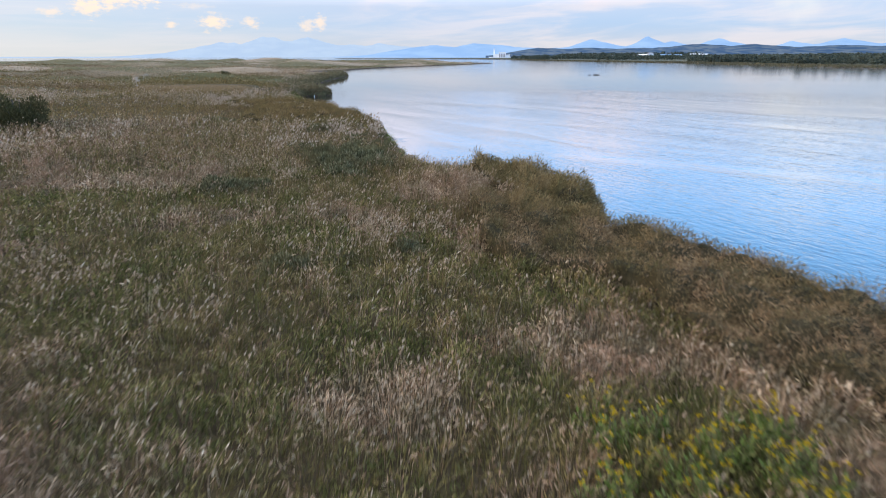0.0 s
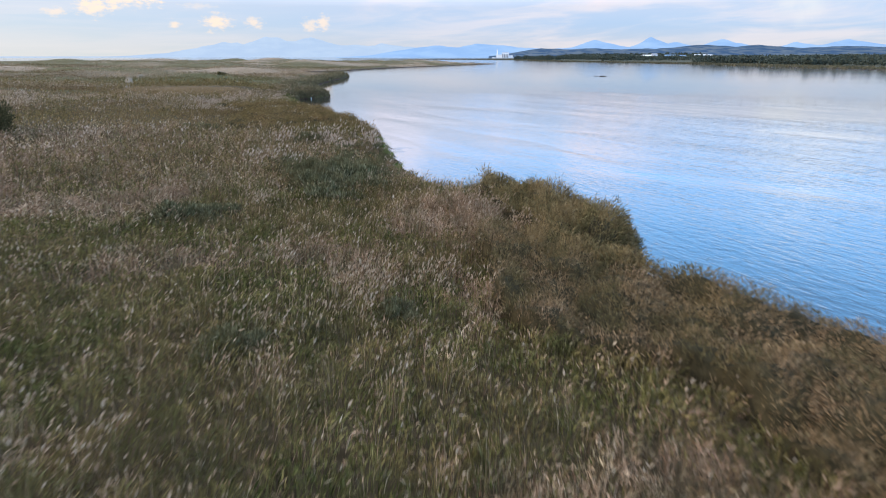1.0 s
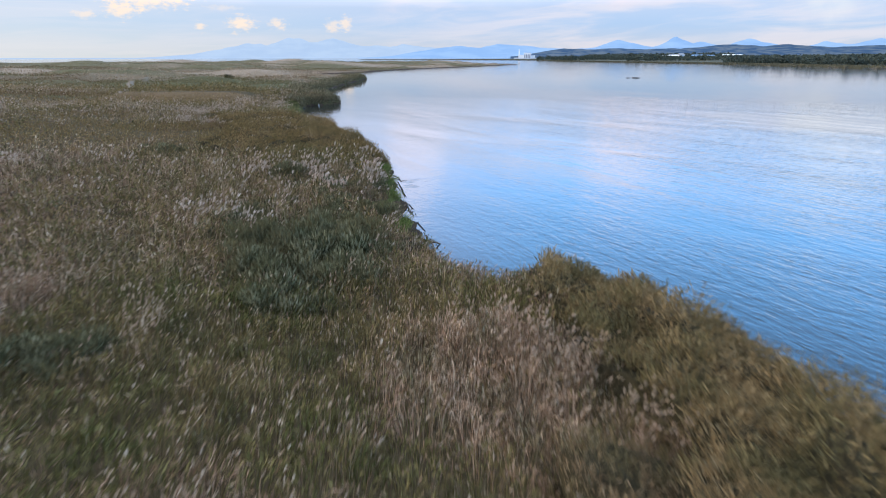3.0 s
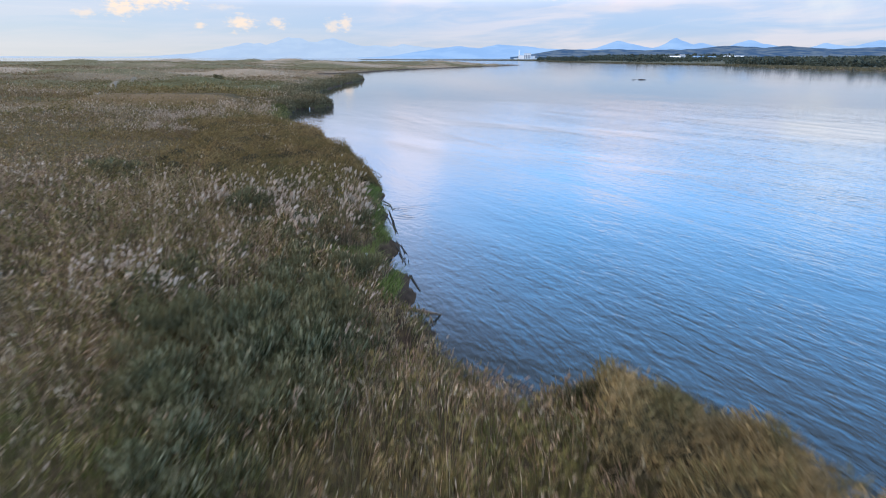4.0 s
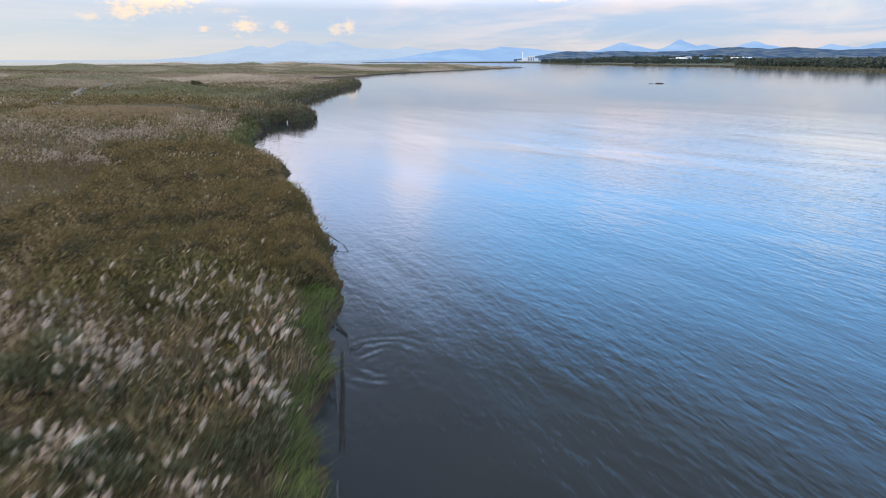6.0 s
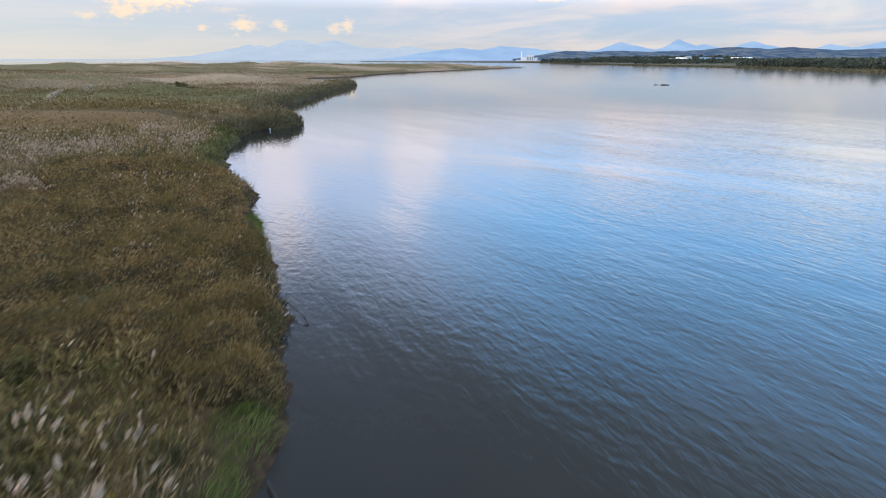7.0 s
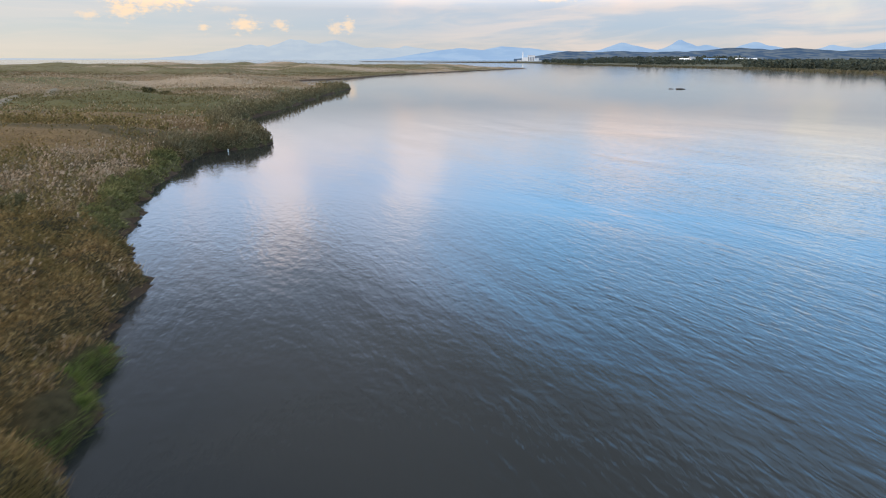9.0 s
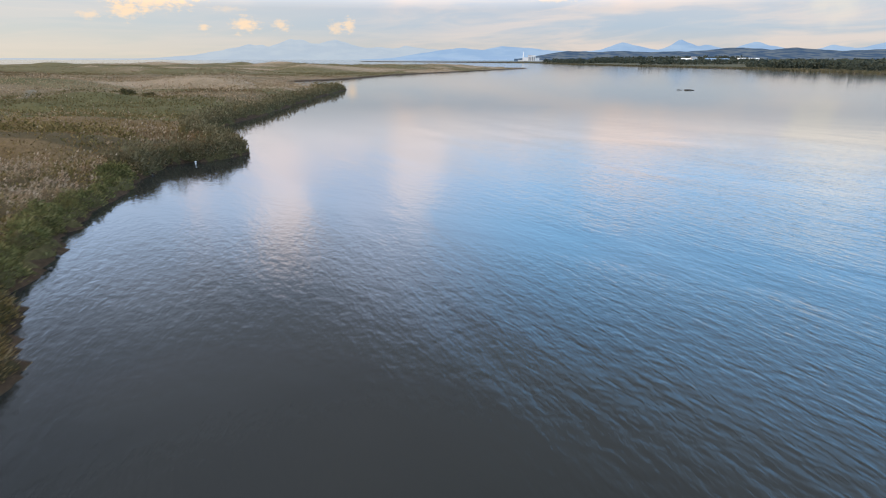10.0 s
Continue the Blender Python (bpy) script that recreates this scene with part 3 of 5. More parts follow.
def build_track():
    """The sandy track that winds through the dunes."""
    t = np.linspace(0, 1, 60)
    cx, cy = track_line(t)
    tx, ty = np.gradient(cx), np.gradient(cy)
    l = np.hypot(tx, ty)
    v = []
    for k, off in enumerate((-0.75, -0.26, 0.26, 0.75)):
        px, py = cx - ty / l * off, cy + tx / l * off
        v.append(np.stack([px, py, land_height(px, py) + (0.32 if k in (1, 2) else -0.05)], 1))
    v = np.stack(v, 1).reshape(-1, 3)
    i = np.arange(240).reshape(60, 4)
    q = np.stack([i[:-1, :-1], i[:-1, 1:], i[1:, 1:], i[1:, :-1]], -1).reshape(-1, 4)
    tagged(smooth(mesh_object("sandy_track", v, q, mat=SAND)), "pale sandy track winding through the dune grass", "track", kind="structure")


build_track()

# ---- grass and reeds ----
rng = np.random.default_rng(11)


def nearness(px, py):
    """How near the flight line passes to a spot ahead of it, in metres."""
    best = np.full(px.shape, 1e9)
    for k in np.linspace(0, 1, 12):
        cx, cy, cz = 0.4 - 3.1 * k, -2.3 + 55 * k, 5.0 + k
        dx, dy = px - cx, py - cy
        best = np.minimum(best, np.where(dy > 4.6, np.sqrt(dx * dx + dy * dy + cz * cz), 1e9))
    side = np.abs(px - 0.4) / (0.86 * np.maximum(py + 2.3, 0.1) + 3.0)
    return np.where(best > 1e8, 40, best) * np.where(side > 1, np.minimum(side, 1.6) * 1.4, 1)


def scatter(x0, x1, y0, y1, tile, peak):
    tx, ty = np.meshgrid(np.arange(x0, x1, tile), np.arange(y0, y1, tile))
    tx, ty = tx.ravel(), ty.ravel()
    keep = inside_distance(tx + tile / 2, ty + tile / 2, SHORE + COAST) > -tile
    tx, ty = tx[keep], ty[keep]
    d = nearness(tx + tile / 2, ty + tile / 2)
    count = rng.poisson(np.minimum(peak * (9 / d) ** 1.75, peak) * tile * tile)
    px = np.repeat(tx, count) + rng.random(count.sum()) * tile
    py = np.repeat(ty, count) + rng.random(count.sum()) * tile
    d = np.repeat(d, count)
    s = rim(px, py)
    bare = (gully_depth(px, py) > 0.35) | (py > 31.4) & (py < 37.2) & (s < -0.02 + 0.2 * vnoise(px, py, 0.9, 131))
    k = (s > -0.12) & ~bare & ((py < 80) | (py > 190) | (px > -45) | (track_distance(px, py) > 0.75))
    return px[k], py[k], d[k], s[k]


def strips(name, root, height, width, lean, mat, label, category, bend=0.5):
    """One mesh of bent, pointed blades, each two faces."""
    n = len(root)
    a = rng.random(n) * math.tau
    side = np.stack([np.cos(a), np.sin(a), np.zeros(n)], 1) * (width / 2)[:, None]
    up = np.zeros((n, 3))
    up[:, 2] = height
    out = np.zeros((n, 3))
    out[:, :2] = lean * height[:, None]
    mid = root + up * 0.55 + out * 0.32
    tip = root + up * (1 - 0.12 * bend) + out
    v = np.stack([root - side, root + side, mid - side * 0.85, mid + side * 0.85, tip], 1).reshape(-1, 3)
    b = np.arange(n)[:, None] * 5
    return tagged(mesh_object(name, v, b + np.array([0, 1, 3, 2]), b + np.array([2, 3, 4]), mat), label, category, kind="stuff")


def sprigs(name, root, height, width, lean, low, mat, label, category, short=1.0):
    """One mesh of short leafy sprigs set at all heights of a cushion, pointing up and out."""
    n = len(root)
    u = low + (1 - low) * rng.random(n) ** 0.7
    start = root.copy()
    start[:, :2] += lean * (height * u * 0.5)[:, None]
    start[:, 2] += height * u
    way = np.stack([lean[:, 0] * 1.6, lean[:, 1] * 1.6, np.full(n, 0.8)], 1) + rng.normal(0, 0.36, (n, 3))
    way /= np.linalg.norm(way, axis=1)[:, None]
    l = ((0.10 + 0.07 * height) * (0.6 + 0.7 * rng.random(n)) * np.clip(width / 0.012, 1, 3) ** 0.4)[:, None] * short
    side = np.cross(way, rng.normal(0, 1, (n, 3)))
    side *= (width * 0.95 / np.linalg.norm(side, axis=1))[:, None]
    mid = start + way * l * 0.45
    v = np.stack([start, mid + side, start + way * l, mid - side], 1).reshape(-1, 3)
    b = np.arange(n)[:, None] * 4
    return tagged(mesh_object(name, v, b + np.array([0, 1, 2, 3]), None, mat), label, category, kind="stuff")


def spindles(name, foot, axis, length, radius, mat, label, category):
    """One mesh of soft feathery heads: four drooping strands each."""
    n = len(foot)
    faces = []
    for k in range(4):
        spray = axis + rng.normal(0, 0.13, (n, 3)) + np.array([0.05 * k, 0, 0])
        spray /= np.linalg.norm(spray, axis=1)[:, None]
        side = np.cross(spray, rng.normal(0, 1, (n, 3)))
        side *= (radius * (0.55 + 0.3 * rng.random(n)) / np.linalg.norm(side, axis=1))[:, None]
        a = foot + axis * (length * 0.10 * k)[:, None]
        l = (length * (0.95 - 0.13 * k))[:, None]
        faces.append(np.stack([a, a + spray * l * 0.4 + side, a + spray * l + np.array([0.12, 0, -0.03]) * l, a + spray * l * 0.4 - side], 1))
    v = np.concatenate(faces).reshape(-1, 3)
    b = np.arange(4 * n)[:, None] * 4
    return tagged(mesh_object(name, v, b + np.array([0, 1, 2, 3]), None, mat), label, category, kind="stuff")


def blob(px, py, x, y, rx, ry):
    return np.exp(-(((px - x) / rx) ** 2) - ((py - y) / ry) ** 2)


def tussock(px, py, size, seed):
    """The nearest of scattered tussock centres: the way out from it, how far out of its middle, and a number of its own."""
    cx, cy = np.floor(px / size), np.floor(py / size)
    best, bx, by, own = np.full(px.shape, 1e9), px * 0, py * 0, px * 0

    def pick(a, b, k):
        v = (a.astype(np.int64) * 73856093 + b.astype(np.int64) * 19349663 + (seed + k) * 83492791) & 0xFFFFFFFF
        v = ((v ^ (v >> 13)) * 1274126177) & 0xFFFFFFFF
        return ((v ^ (v >> 16)) & 0xFFFF) / 65535.0

    for i in (-1, 0, 1):
        for j in (-1, 0, 1):
            gx, gy = cx + i, cy + j
            qx, qy = (gx + pick(gx, gy, 1)) * size, (gy + pick(gx, gy, 2)) * size
            dd = (px - qx) ** 2 + (py - qy) ** 2
            m = dd < best
            best, bx, by, own = np.where(m, dd, best), np.where(m, qx, bx), np.where(m, qy, by), np.where(m, pick(gx, gy, 3), own)
    r = np.sqrt(best)
    return (px - bx) / np.maximum(r, 0.01), (py - by) / np.maximum(r, 0.01), r / size, own


CUSHION = 1.25


def cushion_height(r, own):
    return np.clip((1.18 - 1.35 * r**2) * (0.66 + 0.55 * own), 0.20, 1.4)


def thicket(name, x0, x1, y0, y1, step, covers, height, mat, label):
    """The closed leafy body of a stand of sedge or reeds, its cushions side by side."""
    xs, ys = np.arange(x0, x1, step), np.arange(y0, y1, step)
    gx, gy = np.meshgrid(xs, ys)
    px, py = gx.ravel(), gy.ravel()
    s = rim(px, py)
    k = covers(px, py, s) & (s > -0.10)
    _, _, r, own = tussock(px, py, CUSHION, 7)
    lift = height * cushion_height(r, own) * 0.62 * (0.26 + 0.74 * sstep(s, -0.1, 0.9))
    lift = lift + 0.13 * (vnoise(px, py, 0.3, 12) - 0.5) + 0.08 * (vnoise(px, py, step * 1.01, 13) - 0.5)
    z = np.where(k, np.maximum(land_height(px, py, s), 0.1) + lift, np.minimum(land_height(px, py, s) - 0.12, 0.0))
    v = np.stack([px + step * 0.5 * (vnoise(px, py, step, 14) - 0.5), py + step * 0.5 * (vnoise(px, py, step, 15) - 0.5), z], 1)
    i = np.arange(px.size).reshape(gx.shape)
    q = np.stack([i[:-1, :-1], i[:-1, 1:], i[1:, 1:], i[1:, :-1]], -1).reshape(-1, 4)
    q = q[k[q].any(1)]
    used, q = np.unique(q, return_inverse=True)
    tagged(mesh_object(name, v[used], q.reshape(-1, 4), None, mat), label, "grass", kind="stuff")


def ragged_edge(px, py):
    return 2.2 * (vnoise(px, py, 3.0, 61) - 0.5)


def in_lobe(px, py, s):
    g = ragged_edge(px, py)
    return (px > 0.9 + 0.5 * g) & (py > 17.0 + 1.5 * g) & (py < 29) & (s < 2.7 + g)


def in_belt(px, py, s):
    return (s < 3.8 + 1.4 * ragged_edge(px, py)) & (py < 19.5) & ~in_lobe(px, py, s)


def in_heath(px, py, s):
    g = ragged_edge(px, py)
    return (s < 9.0 + 2 * g) & (py > 45.5 + g) & (py < 68.5)


def in_isle(px, py, s):
    return (s < np.where(py < 101, 1.6, 2.4) + 0.6 * ragged_edge(px, py)) & (py > 86.5) & (py < 203)


def in_bankbush(px, py, s):
    return (s < 1.3 + 0.5 * ragged_edge(px, py)) & (py >= 68) & (py < 86)


def build_grass():
    sets = [scatter(-45, 12, -3, 129, 3.0, 335.0), scatter(-45, -27, 129, 210, 3.0, 350.0), scatter(-285, -45, -3, 210, 10.0, 350.0), scatter(-285, 45, 210, 560, 10.0, 350.0)]
    # the cushions of the edge are closer grown
    for x0, x1, y0, y1, tile in ((-1, 13, -3, 29, 2.0), (-27, -4, 43, 88, 3.0), (-48, -18, 84, 205, 3.0), (-30, -18, 84, 112, 2.0)):
        q = scatter(x0, x1, y0, y1, tile, 900.0)
        k = in_lobe(q[0], q[1], q[3]) | in_belt(q[0], q[1], q[3]) | in_heath(q[0], q[1], q[3]) | in_isle(q[0], q[1], q[3]) | in_bankbush(q[0], q[1], q[3])
        sets.append(tuple(v[k] for v in q))
        rimmed = k & (q[3] < 0.55)
        for _ in range(3):
            jog = rng.normal(0, 0.12, (2, int(rimmed.sum())))
            ex, ey = q[0][rimmed] + jog[0], q[1][rimmed] + jog[1]
            es = rim(ex, ey)
            sets.append((ex[es > -0.1], ey[es > -0.1], q[2][rimmed][es > -0.1], es[es > -0.1]))
    px, py, d, s = (np.concatenate(v) for v in zip(*sets))
    n = len(px)
    z = land_height(px, py, s) - 0.04
    root = np.stack([px, py, z], 1)
    root[:, 2] -= 0.34 * np.clip(1 - (s + 0.1) / 0.5, 0, 1) * (in_lobe(px, py, s) | in_belt(px, py, s) | in_heath(px, py, s) | in_isle(px, py, s) | in_bankbush(px, py, s))
    u = rng.random(n)
    # where each kind grows
    ragged = ragged_edge(px, py)
    lobe, belt, heath, isle = in_lobe(px, py, s), in_belt(px, py, s), in_heath(px, py, s), in_isle(px, py, s)
    bank = (s < 0.5 + 0.4 * ragged) & (py > 31.5) & (py < 46) | (s < 1.3 + 0.5 * ragged) & (py >= 68) & (py < 86) | (blob(px, py, -5.0, 34.8, 1.4, 1.2) > 0.45)
    ruddy, lush_band, streaky = marsh_zones(px, py)
    inlandbrown = (ruddy | (fbm(px * 0.55, py, 9, 71) > 0.62) & (py > 38) & (py < 70)) & (s > 3) & (rng.random(n) < 0.86)
    rimgreen = heath & (s < 0.55 + 0.5 * ragged) & (vnoise(px, py, 2.4, 63) > 0.66)
    bank |= rimgreen
    sedge = (belt | heath | inlandbrown) & (u < 0.95) & ~rimgreen
    olive = (lobe | isle) & (u < 0.93)
    green_share = sstep(fbm(px, py, 5.5, 81), 0.47, 0.60) * 0.80 * np.where(py < 26, 1.0, 0.7) + 0.05 + 0.14 * sstep(py, 25, 30) * (1 - sstep(py, 42, 60))
    green_share = np.maximum(green_share, 0.93 * sstep(blob(px, py, 3.8, 5.0, 1.9, 2.0), 0.3, 0.7))
    green_share = np.maximum(green_share, 0.85 * sstep(blob(px, py, -6.5, 19.8, 3.2, 2.6) + 0.5 * (vnoise(px, py, 1.5, 83) - 0.5), 0.35, 0.75))
    banded = sstep(fbm(px * 0.3, py, 16, 85), 0.47, 0.56)
    green_share = np.where(py > 80, green_share * (1 - sstep(py, 80, 100)) + sstep(py, 80, 100) * (0.02 + 0.16 * banded), green_share)
    hill = sstep(fbm(px, py * 1.7, 55, 31), 0.55, 0.66) * sstep(py, 70, 110)
    hill = np.maximum(hill * 0.8, 0.9 * sstep(hummocks(px, py), 0.3, 0.8) * sstep(py, 74, 88) * sstep(s, 2, 7))
    hill = np.maximum(hill, lush_band)
    green_share = np.maximum(green_share, hill * 0.8)
    green_share = np.maximum(green_share, 0.85 * sstep(blob(px, py, -1.5, 12.6, 6, 4.2) + 0.8 * (vnoise(px, py, 1.8, 87) - 0.5), 0.3, 0.75))
    green_share = np.maximum(green_share, 0.9 * sstep(blob(px, py, -37, 84, 8, 4) + 0.5 * (vnoise(px, py, 4, 88) - 0.5), 0.35, 0.7))
    middle = sstep(py, 25, 29) * (1 - sstep(py, 44, 50)) * (1 - sstep(-px, 16, 30))
    green_share = np.maximum(green_share * (1 - 0.2 * middle), 0.54 * middle)
    green_share = green_share * (1 - 0.85 * sstep(blob(px, py, -0.4, 21.8, 2.4, 2.6), 0.3, 0.7))
    green_share = np.maximum(green_share, 0.95 * sstep(blob(px, py, -10, 44.3, 5, 2.8), 0.2, 0.6))
    beyond = sstep(py, 136, 142)
    green_share = green_share * (1 - beyond) + beyond * np.where(streaky < np.interp(py, [140, 260, 330], [0.42, 0.425, 0.48]), 0.9, 0.05)
    bankg = bank & ~sedge & ~olive
    bankbush = bankg & (py > 60)
    bankg &= ~bankbush
    green = ~(sedge | olive | bankg | bankbush) & np.where(py > 60, green_share + rng.normal(0, 0.10, n) > 0.5, rng.random(n) < green_share)
    dry = ~(sedge | olive | bankg | bankbush | green)
    herb = green & (py > 25) & (py < 100) & (rng.random(n) < 0.85 * sstep(py, 24, 30))
    green &= ~herb
    # tussocks in the grass, rounder and larger cushions in the sedge and reeds
    cushion = sedge | olive | bankbush
    size = np.clip(d / 14, 1, 2.6)
    ox, oy, rr, own = px * 0, px * 0, px * 0, px * 0
    ox[cushion], oy[cushion], rr[cushion], own[cushion] = tussock(px[cushion], py[cushion], CUSHION, 7)
    for step in (1.0, 1.6, 2.4):
        k = ~cushion & (size >= step - 0.3) & (size < step + 0.5)
        if k.any():
            ox[k], oy[k], rr[k], own[k] = tussock(px[k], py[k], 0.62 * step, 3)
    dome = np.where(cushion, cushion_height(rr, own), np.clip((1.15 - 0.95 * rr**1.3) * (0.62 + 0.62 * own), 0.16, 1.5))
    # height of the growth: tussocks, and taller stands past the middle
    tall = np.where(py < 22, 0.62, 0.62 + 0.42 * sstep(py, 22, 30)) * dome * (0.85 + 0.35 * vnoise(px, py, 4, 92)) * np.where(py > 100, 0.65, 1.0)
    tall = tall + 0.40 * blob(px, py, -0.3, 22.6, 1.5, 1.8) + 0.25 * blob(px, py, -1.0, 26.0, 2.0, 1.2)
    tall = tall * np.where(py > 50, 0.55 + 0.95 * vnoise(px * 0.6, py, 3.4, 94), 1.0)
    tall = tall * np.where((py > 26.5) & (py < 47), 0.4 + 0.6 * sstep(s, 0.0, 1.6), 1.0)
    tall = tall * (1 - 0.55 * sstep(blob(px, py, -5.6, 28.6, 2.6, 3.8), 0.3, 0.7))
    tall = tall * np.where(heath | belt | lobe, 0.55, 1.0)
    far = np.clip(d / 9, 1, 40)
    wide = 0.0108 * far**0.92
    wind = np.array([0.11, 0.04])
    loose = rng.normal(0, 0.15, (n, 2)) + wind + np.stack([ox, oy], 1) * (rr * np.where(cushion, 0.75, 0.55))[:, None]

    # at the very edge the growth leans out over the water
    e = np.flatnonzero(s < 1.1)
    if len(e):
        gx = inside_distance(px[e] + 0.2, py[e], SHORE + COAST) - inside_distance(px[e] - 0.2, py[e], SHORE + COAST)
        gy = inside_distance(px[e], py[e] + 0.2, SHORE + COAST) - inside_distance(px[e], py[e] - 0.2, SHORE + COAST)
        out = np.stack([-gx, -gy], 1) / np.maximum(np.hypot(gx, gy), 0.05)[:, None]
        loose[e] += out * (0.22 * np.clip(1 - s[e] / 1.1, 0, 1.1))[:, None]

    def grow(k, name, h, w, mat, label, spread_by=1.0, bushy=False, short=1.0):
        hh = h * (0.75 + 0.5 * rng.random(len(h)))
        if bushy:
            hh = h * (0.82 + 0.28 * rng.random(len(h)))
            return sprigs(name, root[k] + rng.normal(0, 0.05, (len(h), 3)) * np.array([1, 1, 0]), hh, wide[k] * w * (0.7 + 0.6 * rng.random(len(h))), loose[k] * spread_by, 0.02 + 0.5 * sstep(s[k], 0.15, 0.8), mat, label, "grass", short)
        return strips(name, root[k], hh, wide[k] * w * (0.7 + 0.6 * rng.random(len(h))), loose[k] * spread_by, mat, label, "grass")

    away = (d > 21) & (py > 55)
    k = np.flatnonzero(dry & away)
    k = np.concatenate([k, k[rng.random(len(k)) < 0.5]])
    pale = np.where(py[k] > 160, streaky[k] > 0.475, streaky[k] > np.interp(py[k], [55, 70, 120, 160], [0.57, 0.62, 0.60, 0.50])) ^ (rng.random(len(k)) < 0.06)
    a = k[pale]
    grow(a, "far_pale_grass", tall[a] * 0.8, 0.75, FARPALE, "pale straw-coloured grass in streaks over the far marsh", 1.0, True)
    a = k[~pale]
    grow(a, "far_brown_grass", tall[a] * 0.9, 0.8, FARBROWN, "brown grass in soft cushions over the far marsh", 1.0, True)
    k = np.flatnonzero(green & away)
    k = np.concatenate([k, k[rng.random(len(k)) < 0.5]])
    grow(k, "far_green_grass", tall[k] * 0.7, 0.8, FAROLIVE, "olive green grass in soft cushions over the far marsh", 1.0, True)
    whole = dry, green
    dry, green = dry & ~away, green & ~away
    k = np.flatnonzero(dry)
    k = np.concatenate([k, k[rng.random(len(k)) < 0.35]])
    grow(k, "matted_grass", tall[k] * 0.86, 1.05, DRY, "soft matted dry grass filling the tussocks", 1.2, True)
    k = np.flatnonzero(green)
    grow(k, "matted_green", tall[k] * 0.72, 1.3, GREEN, "soft matted green growth under the blades", 1.3, True)
    dry, green = dry & (rng.random(n) < 0.55), green & (rng.random(n) < 0.6)
    grow(dry, "silver_grass", tall[dry] * 1.0, 1.0, DRY, "dry beige silver grass covering the marsh in tussocks")
    grow(green, "green_grass", tall[green] * 0.82, 1.25, GREEN, "green and olive grass between the dry tussocks", 1.3)
    edge = np.where(isle, 0.62, 0.48) + np.where(isle, 0.38, 0.52) * sstep(s, -0.1, 1.0)
    k = sedge & ~belt
    grow(k, "golden_sedge", (0.95 * dome * edge)[k], 0.9, SEDGE, "dense golden-brown sedge in low cushions above the bank", 1.0, True, 0.7)
    k = sedge & belt
    grow(k, "brown_sedge", (0.86 * dome * edge)[k], 0.75, BELT, "dense dark brown sedge along the water's edge", 1.0, True, 0.8)
    k = olive & ~isle
    grow(k, "olive_reed", (1.05 * dome * edge)[k], 1.05, OLIVE, "dense olive-brown reeds on the lobe of the bank", 1.0, True)
    k = olive & isle
    grow(k, "fringe_reed", (1.3 * dome * edge)[k], 1.0, ISLEREED, "dense grey-olive reeds fringing the far bank", 1.0, True)
    grow(bankg, "bank_grass", (0.34 * (0.6 + 0.8 * vnoise(px, py, 0.8, 97)))[bankg], 1.2, BANKGREEN, "short bright green grass on the low bank", 1.8)
    grow(bankbush, "bank_herb", (0.62 * dome * edge)[bankbush], 1.1, BANKHERB, "bushy green herbs hanging over the low bank", 1.0, True)
    grow(herb, "marsh_herb", (tall * 0.85)[herb], 1.5, HERB, "dark olive leafy herbs between the tussocks", 1.0, True)
    # dark bodies under the sprigs carry the shade between them in their colour
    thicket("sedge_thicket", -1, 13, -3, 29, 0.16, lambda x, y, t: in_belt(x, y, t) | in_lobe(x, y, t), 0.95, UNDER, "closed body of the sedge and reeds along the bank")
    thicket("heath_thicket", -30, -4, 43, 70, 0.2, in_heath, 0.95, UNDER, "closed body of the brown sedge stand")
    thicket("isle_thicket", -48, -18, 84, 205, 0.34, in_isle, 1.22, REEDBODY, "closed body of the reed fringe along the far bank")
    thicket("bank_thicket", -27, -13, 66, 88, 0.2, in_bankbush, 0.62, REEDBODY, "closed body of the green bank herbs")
    # feathery heads over the dry stands, thickest in drifts
    drift = 0.25 + 0.9 * sstep(fbm(px, py, 7, 101), 0.45, 0.68) + 1.3 * blob(px, py, -25, 80, 6, 9) + 1.1 * blob(px, py, -6.5, 39, 3.0, 5.0) + 0.35 * blob(px, py, -0.5, 22.2, 1.3, 1.4)
    drift = drift * (0.3 + 1.6 * sstep(vnoise(px, py, 2.2, 107), 0.45, 0.70))
    drift = drift * (1 - 0.9 * sstep(blob(px, py, 4.1, 5.0, 2.2, 2.0), 0.3, 0.7))
    drift = drift * np.where(own > 0.52, 2.0, 0.25) * (1 - 0.8 * hill) * np.where(py > 75, 0.25 + 1.2 * sstep(fbm(px, py * 2, 26, 105), 0.45, 0.6), 1)
    chance = np.where(py < 9, 0.17, np.where(py < 20, 0.22, np.where((py > 42) & (py < 58), 0.035, 0.13) * (1 + 1.0 * sstep(py, 56, 64) * (1 - sstep(py, 82, 90))))) * np.where((py > 23.6) & (py < 29.5) & (px > -1.6), 0.0, 1) * drift * np.clip(far, 1, 6) ** 0.35
    dry, green = whole
    _, _, br, bown = tussock(px, py, 1.25, 17)
    bunch = np.where((bown > 0.56) & (br < 0.18 + 0.35 * bown), 5.0, 0.10)
    chance = chance * (1 + (bunch - 1) * sstep(py, 22, 28) * (1 - sstep(py, 90, 130)))
    chance = np.maximum(chance, np.where(bunch > 1, 0.75, 0.16) * sstep(blob(px, py, -27, 79, 9, 14), 0.2, 0.6) * (s > 1.0))
    chance = np.maximum(chance, np.where(bunch > 1, 0.75, 0.05) * sstep(blob(px, py, -8.0, 40.0, 4.5, 5.5), 0.25, 0.6) * (s > 0.9))
